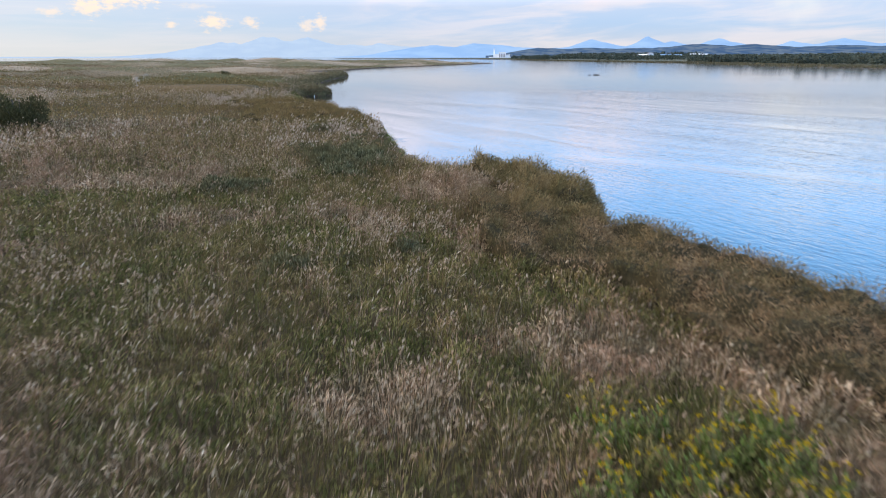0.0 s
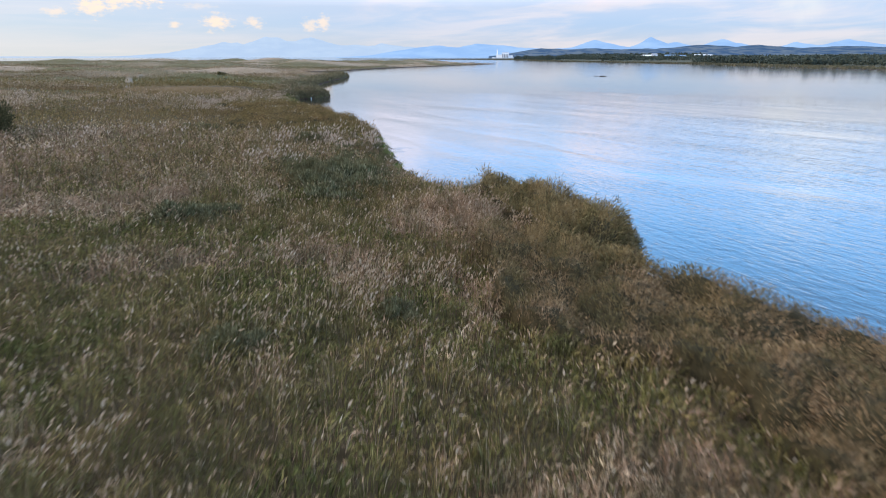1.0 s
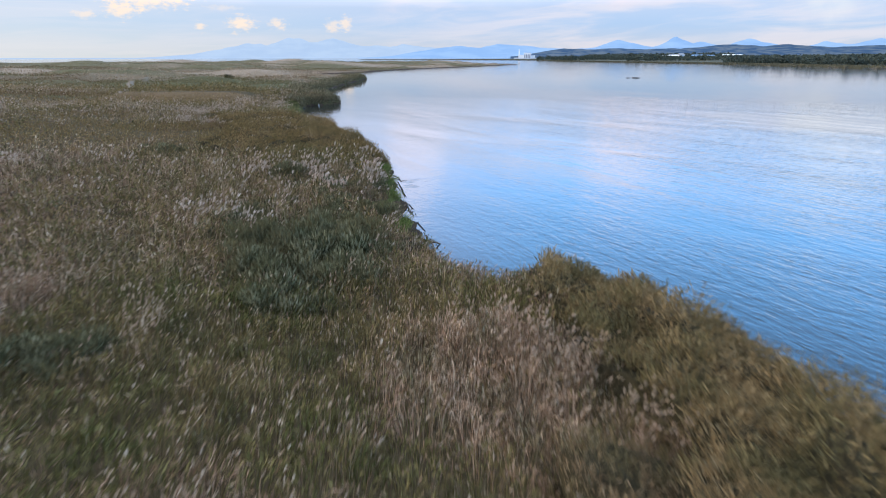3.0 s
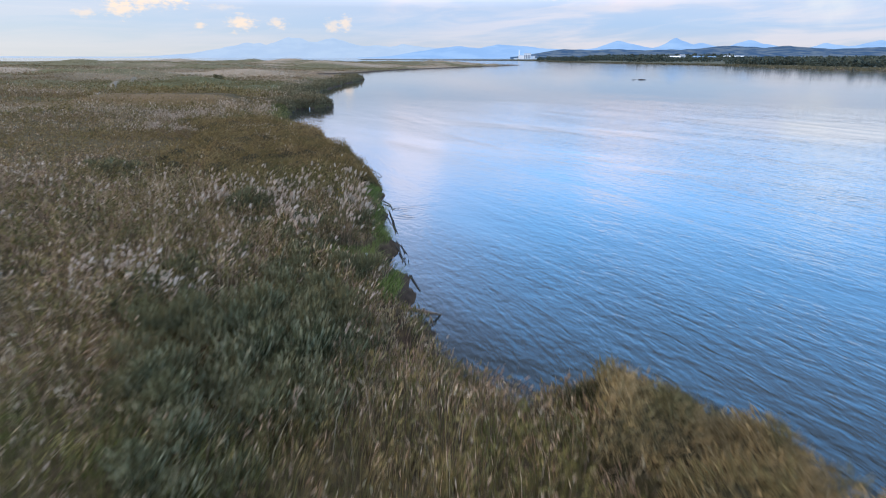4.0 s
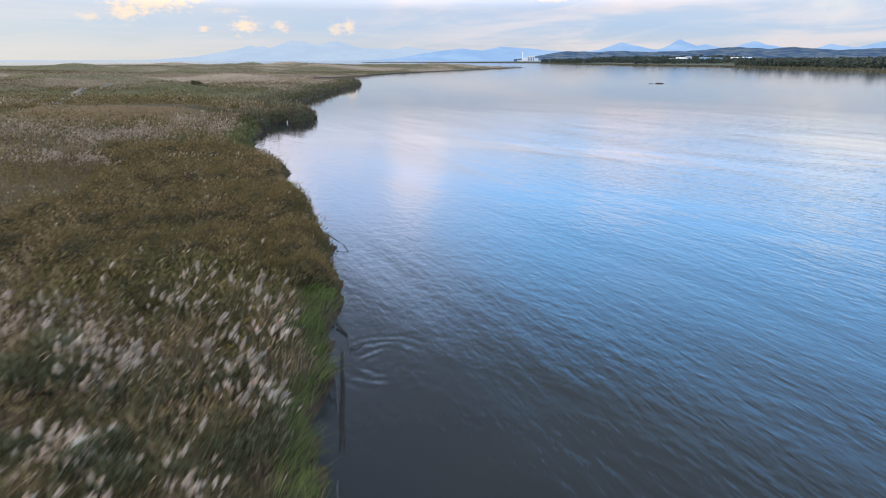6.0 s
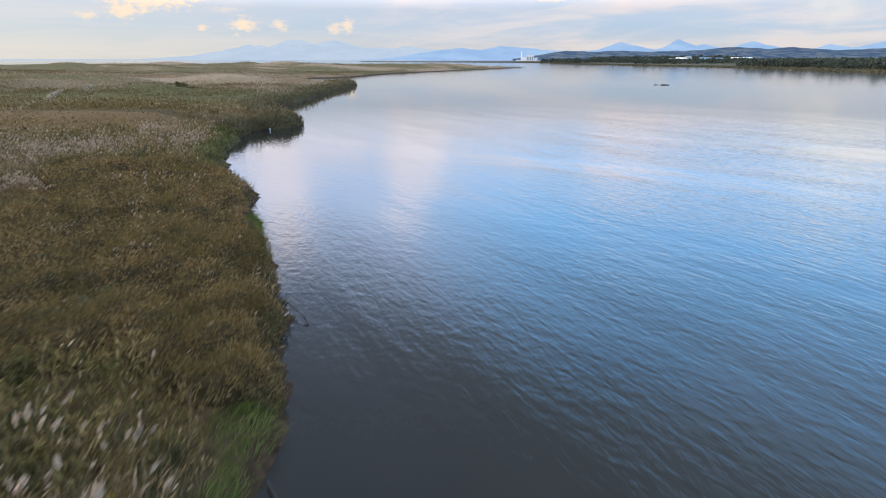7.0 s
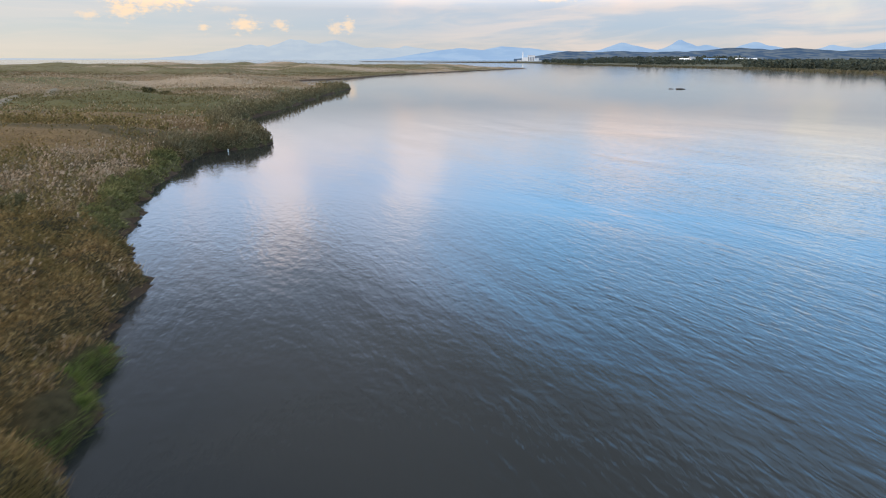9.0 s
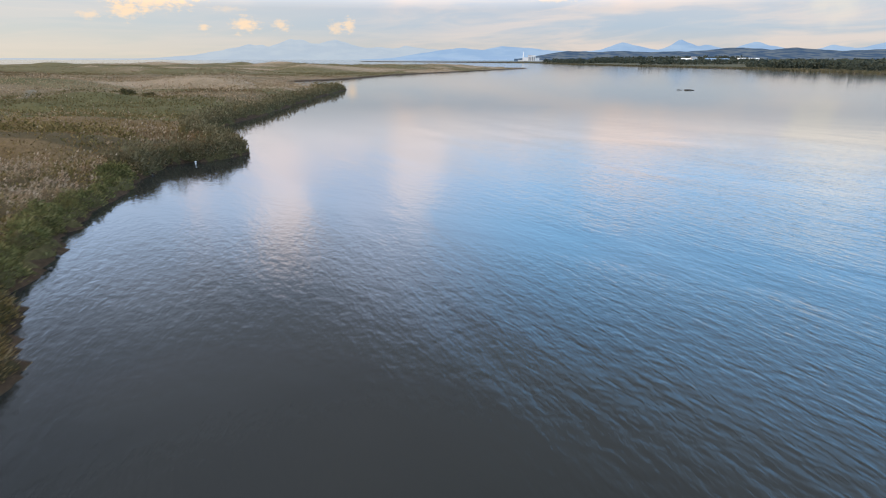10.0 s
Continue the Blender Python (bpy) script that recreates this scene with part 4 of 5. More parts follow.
    chance = chance * (1 - 0.8 * blob(px, py, -7.5, 26.5, 4, 3.5)) * (1 - 0.9 * sstep(blob(px, py, -5.6, 28.6, 2.6, 3.8), 0.3, 0.7)) * (1 - 0.45 * blob(px, py, -1.5, 12.6, 6, 4.2)) * (1 - 0.85 * blob(px, py, -10, 44.3, 5, 2.8))
    chance = chance * (1 - 0.85 * ruddy) * np.where((py > 24) & (py < 60), np.where(bunch > 1, 0.75, 0.4), 1.0)
    chance = chance * (1 - 0.9 * heath) * np.where(py < 24, 0.78, 1.0)
    chance = chance * np.where(py > 40, sstep(s, 0.5, 1.1), 1.0) * np.where((py > 24) & (py < 50) & (px < -13), 0.55, 1.0)
    k = (dry & (rng.random(n) < chance)) | (green & (rng.random(n) < chance * np.where(bunch > 1, 0.8, 0.35))) | (heath & (rng.random(n) < np.where(bunch > 1, 0.03, 0.0006) * np.where(px > -10.5 - 0.35 * (py - 48), 0.06, 1.0)) & (s > 0.6))
    m = int(k.sum())
    hh = tall[k] * (0.95 + 0.35 * rng.random(m))
    ln = rng.normal(0, 0.14, (m, 2)) + wind * 1.3
    axis = np.stack([ln[:, 0] * 1.6, ln[:, 1] * 1.6, np.ones(m)], 1)
    axis /= np.linalg.norm(axis, axis=1)[:, None]
    foot = root[k] + np.stack([ln[:, 0] * hh, ln[:, 1] * hh, hh], 1)
    lush = sstep(py[k], 24, 32)
    length = (0.085 + 0.075 * rng.random(m)) * (1 + 0.35 * lush) * np.clip(far[k], 1, 8) ** 0.15
    pampas = sstep(blob(px[k], py[k], -8.0, 40.0, 4.5, 5.5), 0.25, 0.6)
    length = length * (1 + 0.75 * pampas * rng.random(m))
    fat = length * (0.17 + 0.06 * lush * rng.random(m)) * np.clip(far[k], 1, 9) ** 0.18
    fore = lush < 0.5
    spindles("grass_plume", foot[fore], axis[fore], length[fore], fat[fore], PLUME, "beige feathery seed plumes above the silver grass", "grass plume")
    fore = ~fore
    spindles("cream_plume", foot[fore], axis[fore], length[fore] * 0.95, fat[fore] * 0.95, CREAM, "cream feathery seed plumes standing in bunches", "grass plume")
    strips("plume_stalk", root[k], hh * 1.08, np.minimum(wide[k] * 0.7, 0.02), ln * 0.95, DRY, "thin dry stalks that carry the seed plumes", "grass")


build_grass()


# ---- shrubs ----
def leaf_cloud(name, count, rx, ry, rz, size, mat, parent, seed, clumps=14, label="", rise=0.22, slim=0.2, gather=0.36):
    """A crown of many small pointed leaves gathered in clumps round branch ends."""
    r = np.random.default_rng(seed)
    c = r.normal(0, 1, (clumps, 3))
    c /= np.linalg.norm(c, axis=1)[:, None]
    c *= (0.45 + 0.5 * r.random(clumps))[:, None]
    c[:, 2] = np.abs(c[:, 2]) * 0.9 + 0.12
    w = r.integers(0, clumps, count)
    off = r.normal(0, 1, (count, 3))
    off *= (gather * r.random(count) ** 0.4 / np.linalg.norm(off, axis=1))[:, None]
    p = (c[w] + off) * np.array([rx, ry, rz])
    p[:, 2] = np.maximum(p[:, 2], 0.02)
    way = off + r.normal(0, 0.12, (count, 3)) + np.array([0, 0, rise])
    way /= np.linalg.norm(way, axis=1)[:, None]
    side = np.cross(way, r.normal(0, 1, (count, 3)))
    side /= np.linalg.norm(side, axis=1)[:, None]
    l = size * (0.6 + 0.8 * r.random(count))[:, None]
    v = np.stack([p, p + way * l * 0.5 + side * l * slim, p + way * l, p + way * l * 0.5 - side * l * slim], 1).reshape(-1, 3)
    b = np.arange(count)[:, None] * 4
    return mesh_object(name, v, b + np.array([0, 1, 2, 3]), None, mat, parent, label)


def branch_tree(parent, name, count, height, reach, thick, mat, seed):
    """Stems that rise and fork outwards from one foot."""
    r = np.random.default_rng(seed)
    bm = bmesh.new()
    for k in range(count):
        a = r.random() * math.tau
        top = Vector((math.cos(a) * reach * r.random(), math.sin(a) * reach * r.random(), height * (0.6 + 0.4 * r.random())))
        rod(bm, Vector((0, 0, -0.05)), top, thick, thick * 0.35, 5)
    return part(name, bm, mat, parent)


def rod(bm, a, b, r0, r1, sides=6):
    """A tapered rod between two points, closed at both ends."""
    w = (b - a).normalized()
    e = w.orthogonal().normalized()
    f = w.cross(e)
    rings = []
    for p, r in ((a, r0), (b, r1)):
        rings.append([bm.verts.new(p + (e * math.cos(k * math.tau / sides) + f * math.sin(k * math.tau / sides)) * r) for k in range(sides)])
    for k in range(sides):
        bm.faces.new((rings[0][k], rings[0][(k + 1) % sides], rings[1][(k + 1) % sides], rings[1][k]))
    bm.faces.new(rings[0][::-1])
    bm.faces.new(rings[1])


def height_at(x, y):
    return float(land_height(np.array([float(x)]), np.array([float(y)]))[0])


def build_shrubs():
    variants = []
    for k in range(3):
        e = new("mugwort_shrub")
        leaf_cloud("foliage", 3900, 0.95, 0.95, 0.95, 0.165, MUGWORT, e, 300 + k, 24, "", 0.7, 0.075, 0.25)
        branch_tree(e, "stem", 9, 0.75, 0.7, 0.012, STEM, 310 + k)
        tagged(e, "grey-green mugwort shrub growing among the grass", "shrub", "mugwort shrubs on the bank")
        variants.append(e)
    r = random.Random(5)
    spots = [(-5.2, 25.2, 1.25), (-4.1, 26.4, 1.2), (-6.2, 26.6, 1.3), (-4.9, 27.9, 1.35), (-3.6, 28.2, 1.0), (-6.9, 28.4, 1.2), (-5.6, 29.6, 1.25), (-4.2, 29.7, 1.15), (-7.6, 29.8, 1.0),
             (-4.9, 31.4, 1.2), (-5.9, 32.2, 1.0), (-4.5, 32.8, 0.95), (-9.0, 32.4, 1.0), (-6.8, 35.6, 0.9), (-6.0, 37.0, 1.1), (-7.6, 36.8, 0.9), (-5.9, 33.9, 0.8), (-9.8, 21.6, 1.1), (-8.6, 22.2, 0.9),
             (-20.4, 46.6, 1.2), (-19.2, 46.9, 0.9), (-6.6, 41.6, 0.8), (-11.6, 48.9, 0.8), (-23.5, 70.5, 1.1), (-24.6, 71.4, 1.0), (-10.3, 48.4, 0.7), (-1.2, 14.0, 0.6), (-4.2, 12.2, 0.7), (-3.0, 13.2, 0.5),
             (-17.0, 66.5, 0.8), (-7.3, 38.6, 0.8), (-8.1, 33.8, 0.8), (-7.1, 37.0, 1.2), (-8.6, 37.5, 0.8), (-5.5, 38.3, 0.9), (-6.4, 39.5, 0.85), (-8.2, 39.2, 1.0),
             (-9.8, 39.4, 1.1), (-6.9, 41.9, 0.9), (-7.4, 43.2, 0.8), (-9.8, 43.6, 0.9), (-8.9, 42.8, 0.8), (-11.2, 44.4, 0.8), (-27.0, 68.5, 1.0), (-8.8, 30.6, 1.0)]
    for i, (x, y, sc) in enumerate(spots):
        m = Matrix.LocRotScale((x, y, height_at(x, y)), Euler((0, 0, r.random() * math.tau)), None)
        if i < 3:
            ob = variants[i]
            ob.scale = (sc * 1.15, sc * 1.15, sc * 0.72)
            ob.matrix_basis = m @ Matrix.Diagonal((*ob.scale, 1))
        else:
            src = variants[i % 3]
            ob = copy_thing(src, m)
            ob.scale = (sc * 1.15, sc * 1.15, sc * (0.66 + 0.30 * r.random()))


build_shrubs()


def build_bushes():
    e = new("dark_bush")
    leaf_cloud("foliage", 7000, 1.5, 1.3, 1.25, 0.10, BUSHLEAF, e, 400, 24)
    branch_tree(e, "stem", 8, 1.3, 1.0, 0.03, BARK, 401)
    tagged(e, "dark green rounded bush standing in the dry grass", "bush", "dark bushes in the marsh")
    r = random.Random(8)
    for i, (x, y, sc) in enumerate([(-32.6, 41.0, 1.7), (-35.5, 42.2, 1.9), (-29.3, 40.0, 0.6), (-53.0, 133.5, 0.8), (-61.0, 152.0, 0.85), (0.9, 27.0, 0.40), (1.5, 27.2, 0.44), (2.1, 26.9, 0.38), (3.9, 17.7, 0.42), (4.3, 17.2, 0.36), (3.5, 18.5, 0.40)]):
        m = Matrix.LocRotScale((x, y, height_at(x, y)), Euler((0, 0, r.random() * math.tau)), None)
        ob = e if i == 0 else copy_thing(e, m)
        ob.scale = (sc, sc, sc * (1.25 if sc > 1.5 else 0.9))
        ob.matrix_basis = m @ Matrix.Diagonal((*ob.scale, 1))


build_bushes()


def build_flowers():
    """Yellow flowers standing in a drift among the grass."""
    e = new("yellow_flower")
    bm = bmesh.new()
    tips = []
    r = random.Random(21)
    for k in range(4):
        a = r.random() * math.tau
        top = Vector((math.cos(a) * 0.13, math.sin(a) * 0.13, 0.50 + 0.22 * r.random()))
        rod(bm, Vector((0, 0, -0.04)), top, 0.005, 0.003, 4)
        tips.append(top)
    part("stem", bm, STEM, e)
    for k, top in enumerate(tips):
        leaf_cloud("flower_head", 22, 0.024, 0.024, 0.03, 0.02, PETAL, e, 500 + k, 5).location = top
    leaf_cloud("leaves", 60, 0.14, 0.14, 0.5, 0.09, BANKGREEN, e, 520, 9)
    tagged(e, "tall yellow-flowered weed with clustered heads in the grass", "flower", "yellow flowers in the grass")
    spots = [(2.3 + r.random() * 2.9, 2.9 + r.random() * 2.5) for k in range(58)] + [(-6.3 + r.gauss(0, 0.3), 41.4 + r.gauss(0, 0.4)) for k in range(7)] + [(2.6, 5.7), (2.2, 5.4), (2.4, 4.4), (2.0, 3.6)]
    for i, (x, y) in enumerate(spots):
        m = pose(x, y, height_at(x, y), 0, 0, r.random() * 360)
        ob = e if i == 0 else copy_thing(e, m)
        sc = 0.95 + 0.3 * r.random()
        ob.scale = (sc, sc, sc)
        ob.matrix_basis = m @ Matrix.Diagonal((*ob.scale, 1))


build_flowers()


# ---- things at the water's edge ----
def crooked(bm, pts, r0, r1, sides=7):
    """A crooked limb through the points, thinning out."""
    n = len(pts)
    rings = []
    for i, p in enumerate(pts):
        w = (Vector(pts[min(i + 1, n - 1)]) - Vector(pts[max(i - 1, 0)])).normalized()
        e = w.orthogonal().normalized()
        f = w.cross(e)
        r = r0 + (r1 - r0) * i / (n - 1)
        rings.append([bm.verts.new(Vector(p) + (e * math.cos(k * math.tau / sides) + f * math.sin(k * math.tau / sides)) * r * (0.85 + 0.3 * random.random())) for k in range(sides)])
    for a, b in zip(rings, rings[1:]):
        for k in range(sides):
            bm.faces.new((a[k], a[(k + 1) % sides], b[(k + 1) % sides], b[k]))
    bm.faces.new(rings[0][::-1])
    bm.faces.new(rings[-1])


def limb(name, at, limbs, mat, label, category):
    e = new(name)
    e.location = at
    for nm, pts, r0, r1 in limbs:
        bm = bmesh.new()
        crooked(bm, pts, r0, r1)
        smooth(part(nm, bm, mat, e))
    return tagged(e, label, category)


def build_mud_bar():
    """A thin bar of dark silt that just breaks the surface beside the bank."""
    t = np.linspace(0, 1, 90)
    y = 43.6 - 10.4 * t
    x = np.interp(-y, [-43.6, -42.1, -40.3, -38.8, -37.8, -36.5, -35.5, -34.3, -33.2], [-5.5, -4.93, -4.46, -4.13, -3.83, -3.5, -3.3, -3.02, -2.6])
    x = x + 0.10 * (vnoise(y, y * 0, 0.8, 141) - 0.5)
    half = 0.03 + 0.08 * vnoise(y, y * 0, 1.1, 143) * np.sin(np.pi * t) ** 0.5
    top = 0.016 * (vnoise(y, y * 0, 0.7, 145) - 0.55)
    v = np.stack([np.stack([x + half * o, y, np.where(abs(o) > 1.5, -0.06, top * (1 - 0.5 * abs(o)) + 0.002)], 1) for o in (-1.8, -0.8, 0.0, 0.8, 1.8)], 1).reshape(-1, 3)
    i = np.arange(450).reshape(90, 5)
    q = np.stack([i[:-1, :-1], i[:-1, 1:], i[1:, 1:], i[1:, :-1]], -1).reshape(-1, 4)
    tagged(smooth(mesh_object("mud_bar", v, q, mat=MUD)), "thin bar of dark wet silt at the water surface", "mud bar", kind="structure")


build_mud_bar()
limb("driftwood_snag", (-3.75, 36.9, 0), [
    ("trunk", [(0.35, -1.6, -0.05), (0.28, -1.0, 0.03), (0.1, -0.4, 0.08), (0.0, 0.2, 0.05), (-0.2, 0.9, 0.01), (-0.3, 1.5, -0.08)], 0.028, 0.016),
    ("branch", [(0.1, -0.4, 0.04), (0.02, -0.2, 0.10), (-0.1, -0.05, 0.14), (-0.18, 0.15, 0.10)], 0.022, 0.009),
    ("branch", [(0.28, -1.0, 0.02), (0.38, -1.1, 0.08), (0.40, -1.3, 0.10)], 0.025, 0.01)], BARK, "dark driftwood snag lying in the shallows", "driftwood")
limb("fallen_branch", (-6.9, 49.9, 0.1), [
    ("trunk", [(-0.6, 0.5, 0.22), (-0.15, 0.15, 0.10), (0.2, -0.2, 0.02), (0.42, -0.5, -0.10)], 0.028, 0.012)], BARK, "dark bare branch leaning from the bank into the water", "branch")
limb("shore_branch", (-4.9, 42.8, 0.0), [
    ("trunk", [(-0.5, 0.7, 0.08), (-0.1, 0.2, 0.03), (0.1, -0.5, 0.01), (0.2, -1.1, -0.05)], 0.03, 0.015),
    ("branch", [(0.1, -0.5, 0.01), (0.25, -0.4, 0.04), (0.36, -0.2, 0.01)], 0.015, 0.006)], BARK, "thin dark branch washed against the bank", "branch")
limb("bank_root", (-2.35, 31.5, 0.12), [
    ("trunk", [(-0.5, 0.1, 0.1), (0.0, 0.0, 0.05), (0.3, 0.05, -0.02), (0.45, 0.25, -0.14)], 0.06, 0.025),
    ("branch", [(0.0, 0.0, 0.05), (0.2, -0.2, 0.0), (0.3, -0.4, -0.12)], 0.03, 0.012)], plain_material("rusty_root", [(0.3, (0.09, 0.045, 0.018)), (0.7, (0.17, 0.09, 0.04))], 7, 0.7, 0, 0.02), "rust-brown root jutting from the bank", "root")
limb("bleached_stick", (-7.3, 49.4, 0.05), [
    ("trunk", [(-0.2, -0.25, -0.08), (0.0, 0.0, 0.06), (0.22, 0.28, 0.2)], 0.035, 0.015)], PALEWOOD, "short bleached stick at the water's edge", "stick")
limb("sunken_branch", (-4.6, 40.3, -0.01), [
    ("trunk", [(-0.35, 1.1, 0.06), (-0.12, 0.5, 0.02), (0.05, -0.1, 0.03), (0.3, -0.9, -0.03)], 0.024, 0.014)], BARK, "dark sodden branch lying at the water surface", "branch")
limb("drifting_log", (43.8, 200.4, 0.0), [
    ("trunk", [(-0.9, 0.2, 0.03), (-0.3, 0.05, 0.10), (0.4, -0.1, 0.12), (1.3, -0.2, 0.02)], 0.16, 0.08),
    ("branch", [(-2.6, 0.3, -0.05), (-2.3, 0.3, 0.16), (-1.7, 0.25, 0.08), (-1.3, 0.2, -0.02)], 0.07, 0.04)], BARK, "dark log drifting on the open lagoon", "log")


def build_stones():
    r = random.Random(4)
    for x, y, sc in ((-9.2, 53.9, 0.16), (-9.0, 53.5, 0.12), (-17.7, 70.6, 0.12), (-18.4, 71.9, 0.10), (-23.6, 87.3, 0.12)):
        bm = bmesh.new()
        bmesh.ops.create_icosphere(bm, subdivisions=2, radius=1)
        for v in bm.verts:
            v.co *= 0.8 + 0.5 * noise.noise(v.co * 1.3 + Vector((x, y, 0)))
        ob = part("stone", bm, ROCK, None)
        ob.matrix_basis = Matrix.LocRotScale((x, y, 0.03), Euler((0, 0, r.random() * 6)), (sc, sc * 0.8, sc * 0.6))
        tagged(ob, "dark wet stone at the foot of the bank", "stone", "stones at the foot of the bank")


build_stones()


def build_float():
    """A round fishing float, half sunk at the foot of the bank."""
    e = new("fishing_float")
    e.matrix_basis = pose(-7.75, 50.95, 0.07, 24, -18, 30)
    bm = bmesh.new()
    bmesh.ops.create_uvsphere(bm, u_segments=28, v_segments=16, radius=0.17)
    smooth(part("shell", bm, FLOATSKIN, e))
    bm = bmesh.new()
    for k in range(32):
        a0, a1 = k * math.tau / 32, (k + 1) * math.tau / 32
        rod(bm, Vector((math.cos(a0) * 0.171, math.sin(a0) * 0.171, 0)), Vector((math.cos(a1) * 0.171, math.sin(a1) * 0.171, 0)), 0.007, 0.007, 5)
    part("seam", bm, FLOATSKIN, e)
    bm = bmesh.new()
    rod(bm, Vector((0, 0, 0.16)), Vector((0, 0, 0.205)), 0.03, 0.022, 10)
    part("lug", bm, FLOATSKIN, e)
    tagged(e, "dark grey round fishing float washed against the bank", "float")


build_float()


def build_stake():
    e = new("white_stake")
    e.location = (-22.85, 91.5, 0)
    bm = bmesh.new()
    rod(bm, Vector((0, 0, -0.4)), Vector((0.02, 0, 0.2)), 0.05, 0.045, 8)
    part("post", bm, WHITE, e)
    bm = bmesh.new()
    rod(bm, Vector((0.02, 0, 0.2)), Vector((0.02, 0, 0.24)), 0.055, 0.035, 8)
    part("cap", bm, WHITE, e)
    tagged(e, "short white stake standing in the water before the reeds", "stake")


build_stake()


def build_litter():
    bm = bmesh.new()
    rod(bm, Vector((0, -0.09, 0.05)), Vector((0, 0.08, 0.05)), 0.04, 0.042, 10)
    rod(bm, Vector((0, 0.08, 0.05)), Vector((0, 0.12, 0.05)), 0.04, 0.016, 10)
    rod(bm, Vector((0, 0.12, 0.05)), Vector((0, 0.15, 0.05)), 0.02, 0.02, 8)
    ob = part("plastic_bottle", bm, WHITE, None)
    ob.matrix_basis = pose(-4.4, 34.75, height_at(-4.4, 34.75) + 0.14, 10, 0, 20) @ Matrix.Scale(0.6, 4)
    tagged(ob, "small white plastic bottle lying in green grass", "bottle")


build_litter()


# ---- the far shore ----
def crowns(spots, seed):
    """Many small ragged crowns on short trunks, joined."""
    r = np.random.default_rng(seed)
    n, per = len(spots), 28
    base = np.repeat(spots[:, :3], per, 0)
    size = np.repeat(spots[:, 3], per)
    o = r.normal(0, 1, (n * per, 3))
    o /= np.linalg.norm(o, axis=1)[:, None]
    o *= (0.35 + 0.65 * r.random(n * per) ** 0.6)[:, None]
    c = base + o * (size[:, None] * np.array([0.55, 0.55, 0.5]))
    c[:, 2] += size * 0.52
    a = r.normal(0, 1, (n * per, 3))
    a /= np.linalg.norm(a, axis=1)[:, None]
    b = np.cross(a, r.normal(0, 1, (n * per, 3)))
    b /= np.linalg.norm(b, axis=1)[:, None]
    k = (size * 0.19)[:, None]
    v = np.stack([c - a * k, c + b * k * 0.7, c + a * k, c - b * k * 0.7], 1).reshape(-1, 3)
    i = np.arange(n * per)[:, None] * 4
    return v, i + np.array([0, 1, 2, 3])


def build_woods():
    r = np.random.default_rng(77)
    spots = []
    # az from, az to, nearest, farthest, count, tree height
    for a0, a1, r0, r1, count, h in ((20.5, 44, 520, 760, 1500, 5.4), (12.5, 22, 760, 1000, 260, 5.5), (4.5, 12.5, 950, 1250, 300, 6.5), (26, 46, 420, 560, 700, 4.8), (9, 21, 1150, 1500, 320, 9)):
        a, d = np.radians(a0 + (a1 - a0) * r.random(count)), r0 + (r1 - r0) * r.random(count)
        x, y = np.sin(a) * d, np.cos(a) * d + 20
        f = inside_distance(x, y, FARSIDE)
        k = f > 22
        spots.append(np.stack([x, y, land_height(x, y), h * (0.6 + 0.6 * r.random(count))], 1)[k])
    v, q = crowns(np.concatenate(spots), 78)
    tagged(mesh_object("far_woodland", v, q, None, TREELEAF), "dark green woodland along the far shore of the lagoon", "woodland", kind="stuff")
    # reeds that fringe the far shore
    n = 16000
    t = r.random(n)
    pts = np.array(FARSIDE[1:11], float)
    seg = np.hypot(*np.diff(pts, axis=0).T)
    at = np.concatenate([[0], np.cumsum(seg)]) / seg.sum()
    x, y = np.interp(t, at, pts[:, 0]), np.interp(t, at, pts[:, 1])
    off = r.random(n) * 26
    x, y = x + off * 0.9, y + off * 0.45
    rt = np.stack([x, y, land_height(x, y) - 0.05], 1)
    strips("far_reeds", rt, 0.5 + 0.5 * r.random(n), np.full(n, 1.6), r.normal(0, 0.15, (n, 2)), FARREED, "olive reeds fringing the far shore", "reeds")


build_woods()


def polar_land(name, az, r0, r1, rise, mat, label, category):
    """Hills as a wide piece of ground that climbs to its crest and falls away behind."""
    a = np.radians(np.linspace(az[0], az[1], 260))
    t = np.linspace(0, 1, 14)
    ga, gt = np.meshgrid(a, t)
    d = r0 + (r1 - r0) * gt
    crest = rise(np.degrees(ga))
    top = np.tan(np.radians(crest)) * (r0 + (r1 - r0) * 0.6) + 7
    x, y = np.sin(ga) * d, np.cos(ga) * d
    shape = np.where(gt < 0.6, sstep(gt, -0.05, 0.6), 1 - 0.5 * sstep(gt, 0.6, 1.0))
    z = -2 + (top + 2) * shape * (0.9 + 0.2 * fbm(x, y, 420, 201)) 
    v = np.stack([x.ravel(), y.ravel(), z.ravel()], 1)
    i = np.arange(ga.size).reshape(ga.shape)
    q = np.stack([i[:-1, :-1], i[:-1, 1:], i[1:, 1:], i[1:, :-1]], -1).reshape(-1, 4)
    return tagged(smooth(mesh_object(name, v, q, None, mat)), label, category, kind="structure")


def bumps(az, list_of, floor, rough=1.0):
    v = np.full(np.shape(az), floor)
    for a, e, w in list_of:
        side = np.where(az < a, w, w * 1.35)
        v = np.maximum(v, floor + (e - floor) * np.exp(-np.abs((az - a) / side) ** 1.25))
    return v + rough * (0.16 * (vnoise(az, az * 0, 1.7, 5) - 0.5) + 0.10 * (vnoise(az, az * 0, 0.7, 7) - 0.5) + 0.05 * (vnoise(az, az * 0, 0.3, 9) - 0.5))


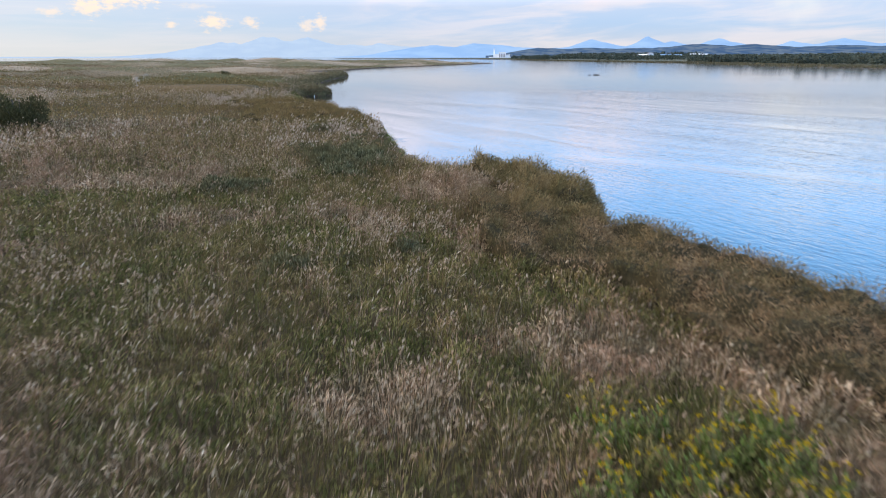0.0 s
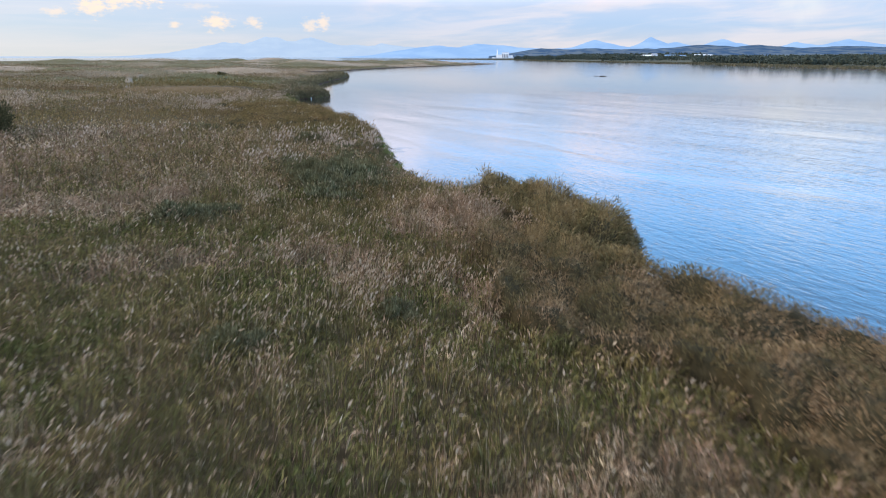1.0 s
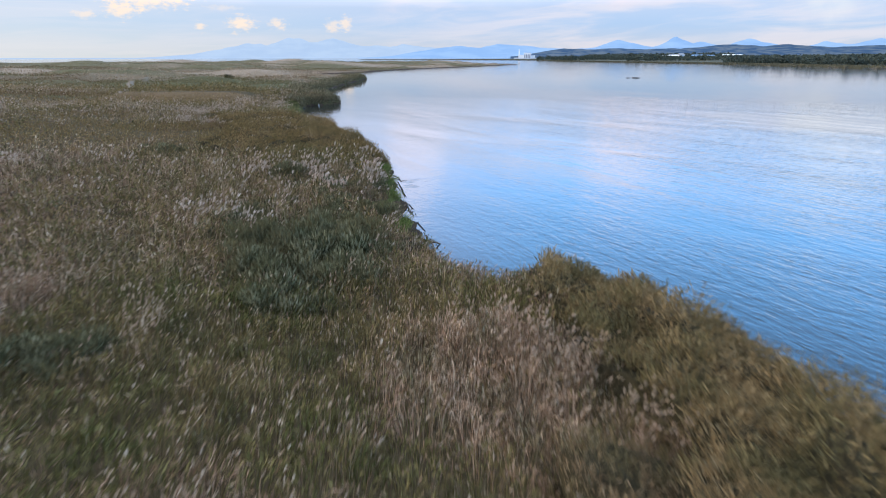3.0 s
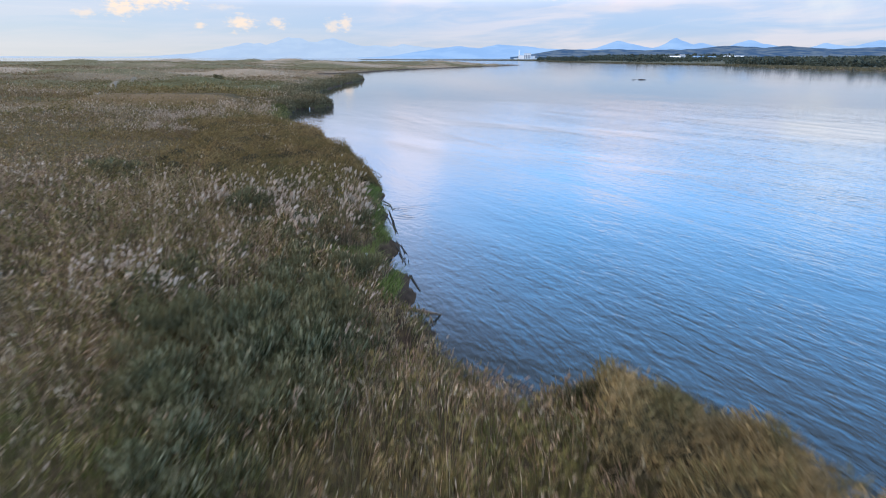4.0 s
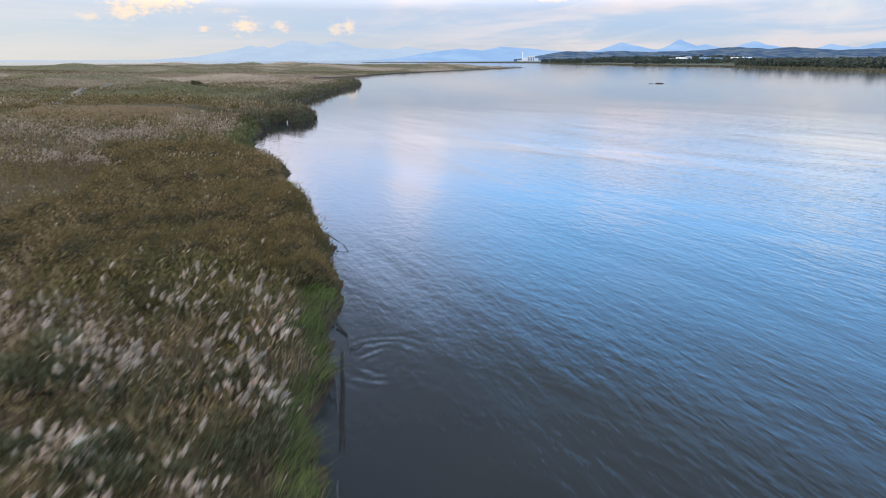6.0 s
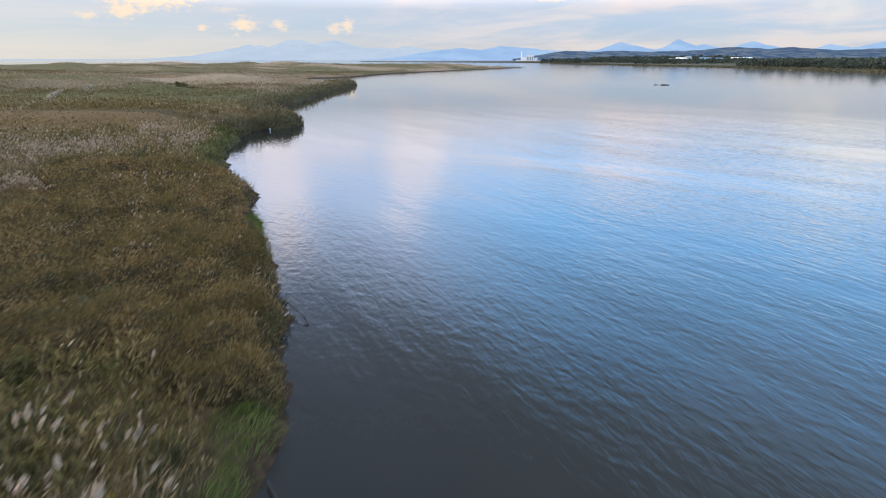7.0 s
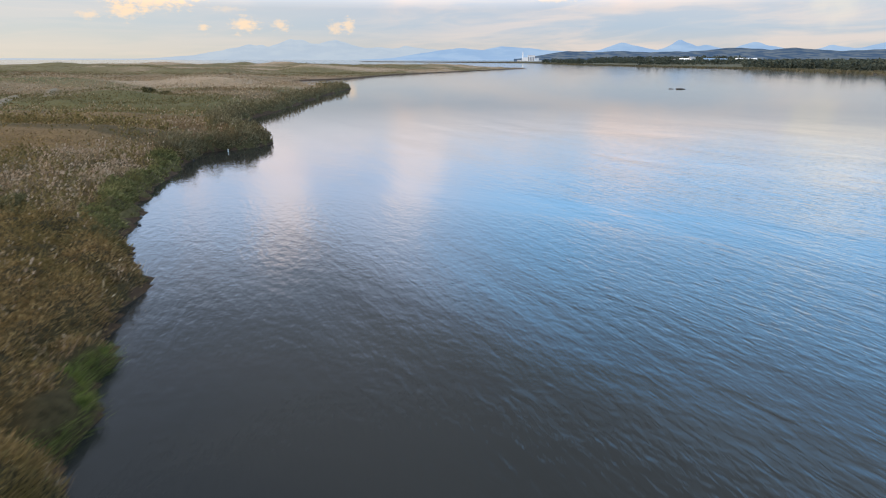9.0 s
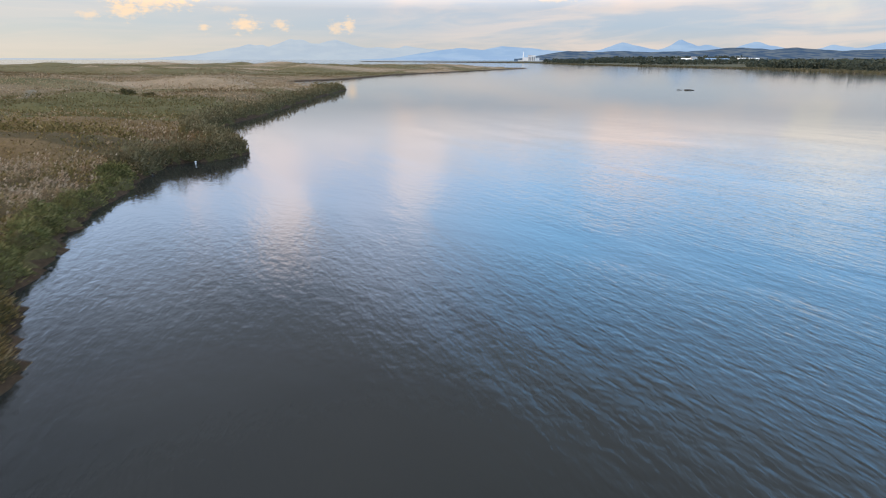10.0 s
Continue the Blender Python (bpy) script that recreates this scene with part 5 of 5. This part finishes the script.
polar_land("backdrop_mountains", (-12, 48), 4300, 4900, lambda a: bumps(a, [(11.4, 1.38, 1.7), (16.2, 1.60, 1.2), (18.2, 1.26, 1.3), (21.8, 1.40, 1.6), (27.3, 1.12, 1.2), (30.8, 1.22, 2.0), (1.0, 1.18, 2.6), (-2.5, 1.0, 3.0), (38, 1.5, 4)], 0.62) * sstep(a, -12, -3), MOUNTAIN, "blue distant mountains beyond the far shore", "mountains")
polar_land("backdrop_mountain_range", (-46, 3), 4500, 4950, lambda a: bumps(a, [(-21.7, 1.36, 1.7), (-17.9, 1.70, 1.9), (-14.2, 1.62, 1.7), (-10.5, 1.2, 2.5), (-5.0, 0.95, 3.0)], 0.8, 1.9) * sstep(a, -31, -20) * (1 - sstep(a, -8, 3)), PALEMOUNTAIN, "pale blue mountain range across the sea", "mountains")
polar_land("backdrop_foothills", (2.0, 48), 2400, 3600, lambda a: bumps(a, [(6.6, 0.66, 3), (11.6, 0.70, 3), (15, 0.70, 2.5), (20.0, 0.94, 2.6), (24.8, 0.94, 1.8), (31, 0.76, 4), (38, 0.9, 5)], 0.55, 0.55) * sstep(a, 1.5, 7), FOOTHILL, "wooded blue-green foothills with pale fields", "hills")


def box(bm, x0, x1, y0, y1, z0, z1):
    v = [bm.verts.new(c) for c in ((x0, y0, z0), (x1, y0, z0), (x1, y1, z0), (x0, y1, z0), (x0, y0, z1), (x1, y0, z1), (x1, y1, z1), (x0, y1, z1))]
    for f in ((0, 3, 2, 1), (4, 5, 6, 7), (0, 1, 5, 4), (1, 2, 6, 5), (2, 3, 7, 6), (3, 0, 4, 7)):
        bm.faces.new([v[k] for k in f])


def house(az, dist, w, dep, h, wall, roof, label, turn=0.0, gable=0.35):
    e = new("house")
    a = radians(az)
    x, y = math.sin(a) * dist, math.cos(a) * dist
    e.matrix_basis = pose(x, y, height_at(x, y) - 0.3, 0, 0, -az + turn)
    bm = bmesh.new()
    box(bm, -w / 2, w / 2, -dep / 2, dep / 2, 0, h)
    part("wall", bm, wall, e)
    bm = bmesh.new()
    o, g = 0.5, gable * dep
    lo = [bm.verts.new(c) for c in ((-w / 2 - o, -dep / 2 - o, h), (w / 2 + o, -dep / 2 - o, h), (w / 2 + o, dep / 2 + o, h), (-w / 2 - o, dep / 2 + o, h))]
    hi = [bm.verts.new((-w / 2 - o, 0, h + g)), bm.verts.new((w / 2 + o, 0, h + g))]
    for f in ((lo[0], lo[1], hi[1], hi[0]), (lo[2], lo[3], hi[0], hi[1]), (lo[1], lo[2], hi[1]), (lo[3], lo[0], hi[0]), (lo[3], lo[2], lo[1], lo[0])):
        bm.faces.new(f)
    part("roof", bm, roof, e)
    k = max(2, int(w / 5))
    for i in range(k):
        bm = bmesh.new()
        cx = -w / 2 + w * (i + 0.5) / k
        box(bm, cx - 0.8, cx + 0.8, -dep / 2 - 0.06, -dep / 2 + 0.05, h * 0.4, h * 0.4 + 1.3)
        part("window", bm, DARKPANE, e)
    tagged(e, label, "house", "houses on the far shore")


house(16.0, 1080, 13, 9, 4.5, FARWHITE, FARWHITE, "white house with pale roof on the far shore")
house(16.6, 1090, 8, 8, 7.0, FARWHITE, GREYROOF, "tall white house with grey roof on the far shore", 30)
house(15.4, 1095, 10, 8, 3.6, FARWHITE, GREYROOF, "low white house with grey roof on the far shore", -15)
house(17.9, 1070, 16, 9, 4.0, FARWHITE, BLUEROOF, "long white shed with blue roof on the far shore")
house(18.9, 1075, 13, 9, 3.6, FARWHITE, BLUEROOF, "low white shed with blue roof on the far shore")
house(20.4, 1060, 20, 11, 5.5, FARWHITE, FARWHITE, "broad white hall on the far shore", 8, 0.15)
house(21.1, 1060, 9, 9, 5.0, FARWHITE, FARWHITE, "small white hall on the far shore", 8, 0.2)
house(13.3, 1110, 12, 7, 3.0, FARWHITE, GREYROOF, "low pale shed beside the far woodland", 4)


def build_plant():
    """The pale works with its chimney on the far point."""
    e = new("power_station")
    a = radians(3.4)
    x, y = math.sin(a) * 2300, math.cos(a) * 2300
    e.matrix_basis = pose(x, y, height_at(x, y) - 1, 0, 0, -3.4)
    for name, x0, x1, d, h in (("hall", -28, -8, 20, 15), ("boiler_house", -8, 18, 26, 22), ("annex", 18, 32, 20, 13), ("tank_house", -44, -29, 14, 5), ("shed", 33, 58, 14, 4)):
        bm = bmesh.new()
        box(bm, x0, x1, -d / 2, d / 2, 0, h)
        box(bm, x0 - 0.4, x1 + 0.4, -d / 2 - 0.4, d / 2 + 0.4, h, h + 0.7)
        part(name, bm, FARWHITE, e)
    for i in range(4):
        bm = bmesh.new()
        box(bm, -6 + i * 6, -2.5 + i * 6, -13.2, -12.9, 4, 17)
        part("window", bm, GREYROOF, e)
    bm = bmesh.new()
    rod(bm, Vector((-25, 2, 0)), Vector((-25, 2, 35)), 2.3, 1.6, 14)
    part("chimney", bm, FARWHITE, e, "slim pale chimney")
    tagged(e, "white power station with a slim chimney on the far point", "power station")


build_plant()
